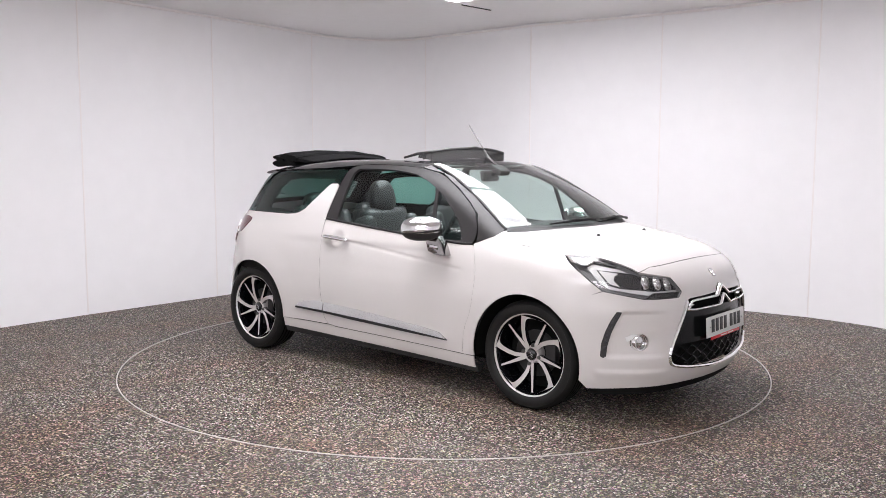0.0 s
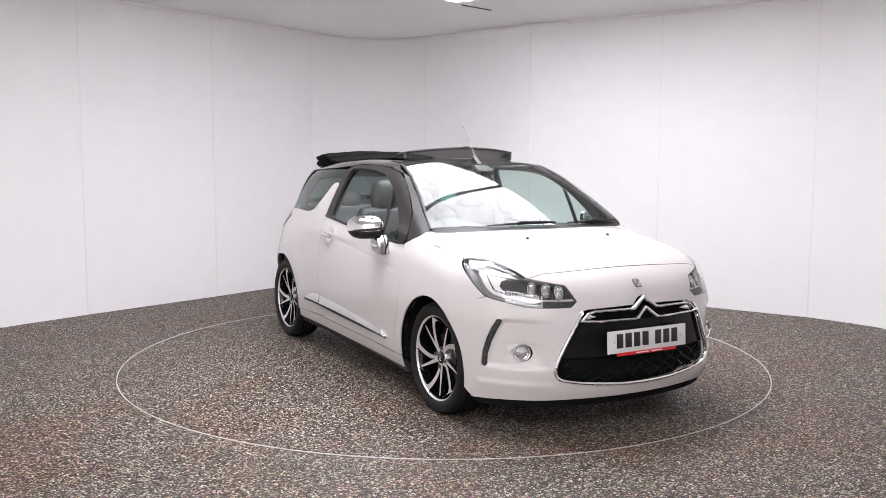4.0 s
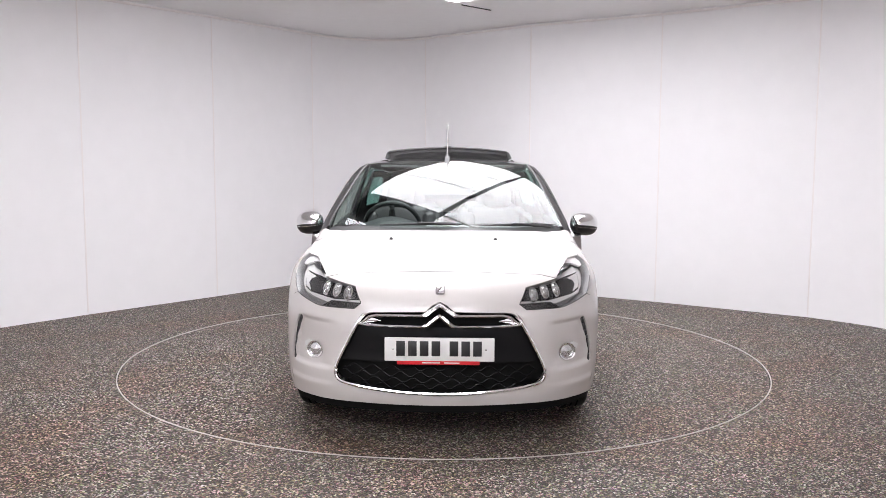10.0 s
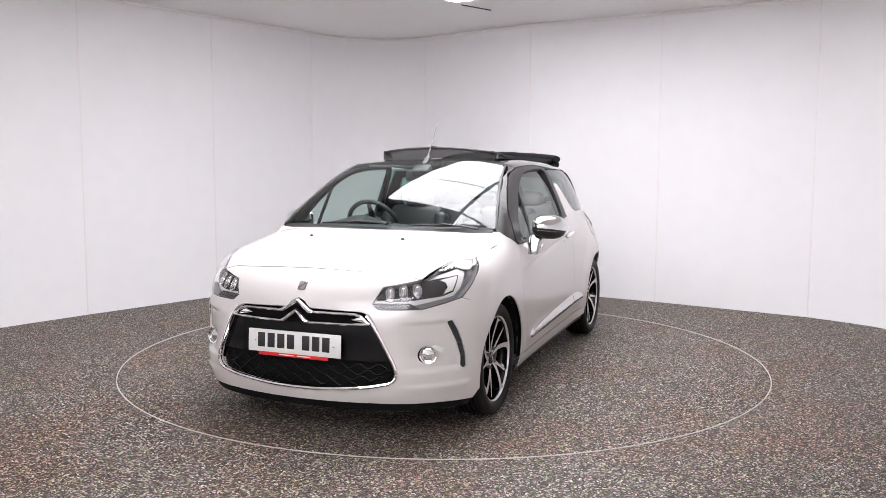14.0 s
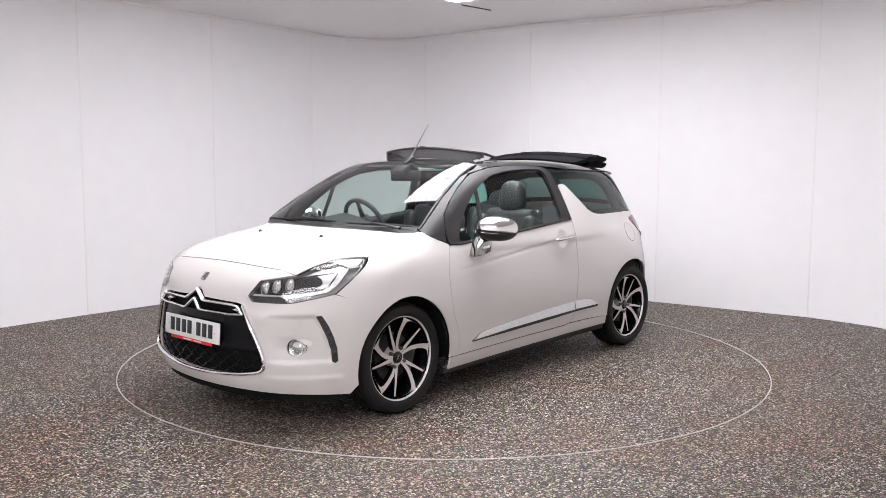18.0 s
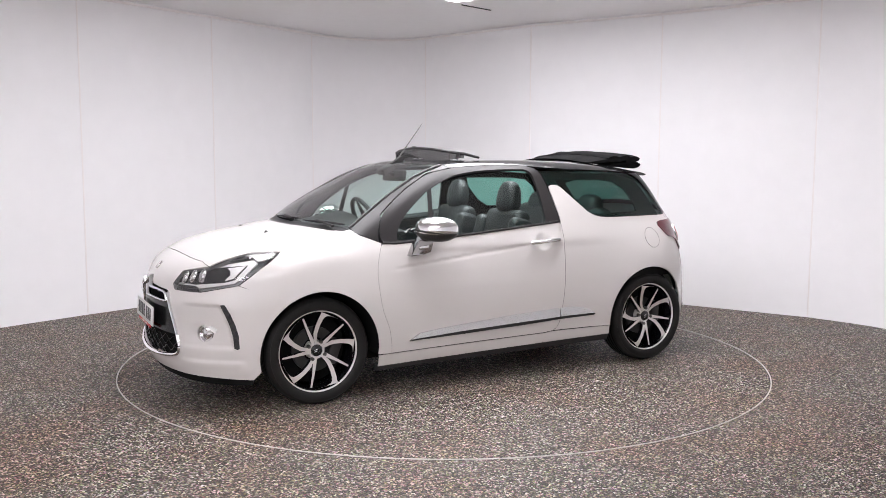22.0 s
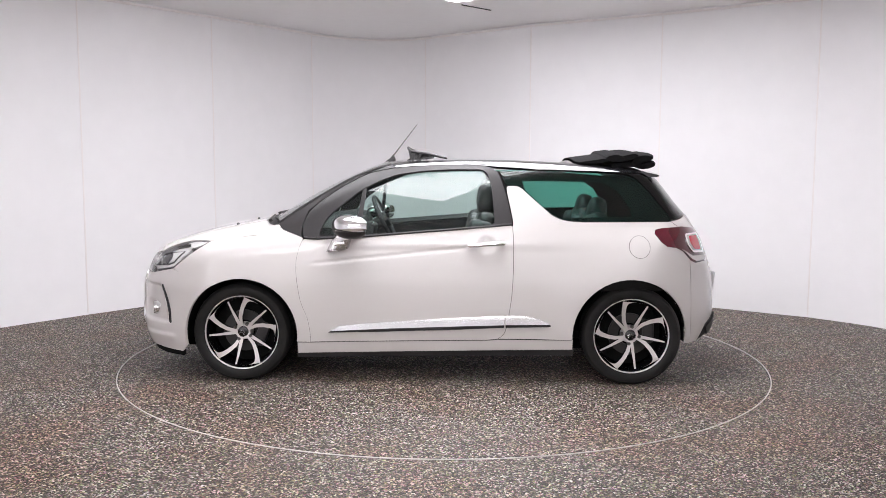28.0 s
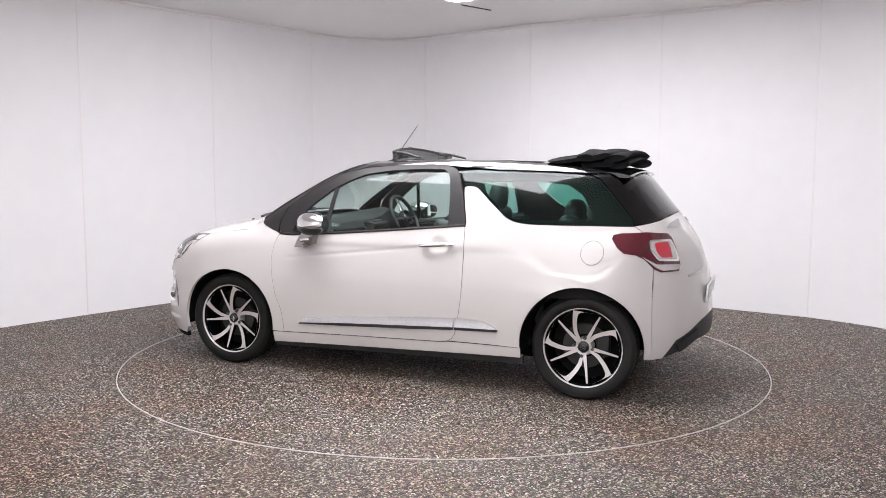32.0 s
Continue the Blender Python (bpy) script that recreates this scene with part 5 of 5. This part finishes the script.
rows = []
for y in np.linspace(-0.70, 0.70, 29):
    hump = 0.055 * math.exp(-((y + 0.36) / 0.16)**2)
    e = 0.02 * (abs(y) / 0.7)**4
    rows.append([(1.02 - 0.22 * (abs(y) / 0.7)**3, y, 0.985 - e), (0.80, y, 1.0 - e + hump * 0.4), (0.62, y, 0.995 - e + hump), (0.555, y, 0.975 - e + hump), (0.53, y, 0.93), (0.56, y, 0.80), (0.62, y, 0.68), (0.62, y, 0.55), (1.0 - 0.2 * (abs(y) / 0.7)**3, y, 0.6)])
part("dash_top", loft(rows), DASH, dash, "black padded dashboard")
part("centre_stack", box((0.10, 0.24, 0.34), (0.53, 0, 0.80), (0, -12, 0), bevel=0.02), SATIN_BLACK, dash, "black centre console")
part("screen", box((0.012, 0.18, 0.085), (0.49, 0, 0.925), (0, -12, 0), bevel=0.004), BLACK_PAINT, dash)
for y in (-0.6, -0.09, 0.09, 0.6):
    bm = lathe([(0.03, 0.0), (0.034, 0.006), (0.04, 0.004), (0.042, -0.01)], 20, axis="x", at=(0.525, y, 0.90))
    part("air_vent", bm, SATIN, dash, "satin air vent ring")
col = group_at("steering_wheel", car)
c = Vector((0.43, -0.36, 0.965))
tilt = Matrix.Rotation(radians(-64), 4, "Y")
ringp = [c + (tilt @ Vector((0.185 * math.cos(a), 0.185 * math.sin(a), 0))) for a in (k * math.tau / 36 for k in range(36))]
part("wheel_rim", tube(ringp, 0.016, 10, closed=True), LEATHER, col, "black leather wheel rim")
for a in (0, 180, 270):
    q = c + tilt @ Vector((0.175 * math.cos(radians(a + 90)), 0.175 * math.sin(radians(a + 90)), 0))
    part("wheel_spoke", tube([c, q], [0.03, 0.016], 8, flat=0.5), SATIN if a == 270 else DASH, col)
bm = lathe([(0.0005, 0.03), (0.05, 0.025), (0.065, 0.0), (0.06, -0.03)], 24, axis="z")
part("wheel_boss", bm, DASH, col).matrix_basis = Matrix.Translation(c) @ tilt @ Matrix.Rotation(math.pi, 4, "X")
part("steering_column", tube([c, (0.62, -0.36, 0.86)], 0.045, 10), DASH, col)


def cushion(size, at, turn=(0, 0, 0), bevel=0.04, bulge=0.0):
    bm = box(size, bevel=bevel, seg=4)
    m = pose(*at, *turn)
    for v in bm.verts:
        v.co = m @ v.co
    return bm


def pillow(half, at, turn):
    """A soft, egg-like cushion, fuller below than above."""
    bm = bmesh.new()
    bmesh.ops.create_uvsphere(bm, u_segments=28, v_segments=18, radius=1)
    m = pose(*at, *turn)
    for v in bm.verts:
        x, y, z = (math.copysign(abs(c)**0.72, c) for c in v.co)
        k = 1 - 0.13 * z
        v.co = m @ Vector((half[0] * x * k, half[1] * y * k, half[2] * z))
    return bm


def make_seat(y, rear=False):
    root = group_at("rear_seat" if rear else "front_seat", car)
    x = -0.72 if rear else 0.0
    w = 0.50
    part("seat_cushion", cushion((0.50, w, 0.16), (x + 0.02, y, 0.50), (0, -8, 0), 0.05), LEATHER, root, "black leather seat cushion")
    bx = x - (0.27 if rear else 0.25)
    part("backrest", cushion((0.13, w * 0.86, 0.58), (bx - 0.02, y, 0.79), (0, -14, 0), 0.055), LEATHER, root, "black leather backrest")
    for s in (1, -1):
        part("side_bolster", cushion((0.17, 0.10, 0.50), (bx + 0.01, y + s * 0.215, 0.78), (0, -14, 0), 0.045), LEATHER, root, "padded side bolster")
    hz = 1.09 if rear else 1.158
    part("headrest", pillow((0.062, 0.105 if not rear else 0.115, 0.078 if rear else 0.112), (bx - 0.085, y, hz), (0, -8, 0)), LEATHER, root, "black leather headrest")
    for s in (1, -1):
        part("headrest_post", tube([(bx - 0.085, y + s * 0.06, hz - 0.05), (bx - 0.07, y + s * 0.06, hz - 0.16)], 0.007, 8), SATIN, root)
    return root


for y in (0.36, -0.36):
    make_seat(y)
    make_seat(y * 0.9, True)
part("parcel_shelf", box((0.34, 1.12, 0.025), (-1.30, 0, 0.95), bevel=0.006), CLOTH, car, "black parcel shelf")
part("gear_console", box((0.75, 0.20, 0.26), (0.12, 0, 0.44), bevel=0.04), DASH, car, "black centre tunnel")
part("gear_knob", tube([(0.28, 0, 0.56), (0.27, 0, 0.68), (0.265, 0, 0.73)], [0.012, 0.01, 0.022], 10), LEATHER, car)
panel("door_card", DASH, car, "side", [(0.76, 0.33), (-0.44, 0.35), (-0.47, 0.99), (-0.116, 0.962), (0.454, 0.918), (0.78, 0.90)], mirror=True, off=-0.055, depth=-0.03, gap=0, step=0.06, edge=0.04, label="black inner door card")
OPENING = [(-0.55, 1.300), (-0.95, 1.302), (-1.09, 1.285), (-1.18, 1.225), (-1.25, 1.12), (-1.26, 1.07), (-0.80, 1.060), (-0.70, 1.115), (-0.575, 1.235)]
panel("quarter_trim", TRIM, car, "side", [(-0.40, 0.60), (-0.43, 1.0), (-0.40, 1.21), (-0.375, 1.360), (-0.65, 1.366), (-0.9, 1.362), (-1.1, 1.350), (-1.24, 1.332), (-1.31, 1.302), (-1.395, 1.215), (-1.525, 1.06), (-1.53, 0.95), (-1.50, 0.60)],
      [OPENING], mirror=True, off=-0.045, depth=0.012, gap=0, label="black inner trim round the rear side window")
panel("inner_gate", WELL, car, "tail", both([(-1.66, 0.0, 1.09), (-1.63, 0.352, 1.075), (-1.57, 0.52, 1.055)] + rear_side + [(-1.38, 0.3, 1.335), (-1.40, 0.0, 1.340)]),
      [both([(-1.62, 0.0, 1.125), (-1.60, 0.3, 1.115), (-1.55, 0.47, 1.10), (-1.45, 0.48, 1.24), (-1.44, 0.3, 1.285), (-1.45, 0.0, 1.29)])], off=-0.02, depth=0, gap=0, label="black inner tailgate frame")
mirror_in = group_at("inner_mirror", car)
part("mirror_pod", box((0.10, 0.12, 0.045), (0.44, 0, 1.345), (0, 26, 0), bevel=0.015), SATIN_BLACK, mirror_in)
part("mirror_shell", box((0.035, 0.24, 0.075), (0.365, -0.02, 1.305), (0, -10, 12), bevel=0.016, seg=3), SATIN_BLACK, mirror_in, "black rear-view mirror")
part("mirror_stem", tube([(0.43, 0, 1.34), (0.375, -0.01, 1.31)], 0.012, 8), SATIN_BLACK, mirror_in)
for s in (1, -1):
    part("sun_visor", box((0.17, 0.36, 0.016), (0.245, s * 0.27, 1.375), (0, 4, 0), bevel=0.006), mat("grey_lining", (0.12, 0.12, 0.12), 0.8), car, "grey sun visor")


def motions():
    rows = []
    for k in range(17):
        t = 2.0 * k
        a = heading(t)
        rows.append((t, pose(0, 0, 0, 0, 0, a) @ Matrix.Translation(OFFSET)))
    walk(car, rows)
    walk(turntable, [(2.0 * k, pose(0, 0, 0, 0, 0, heading(2.0 * k))) for k in range(17)])


motions()
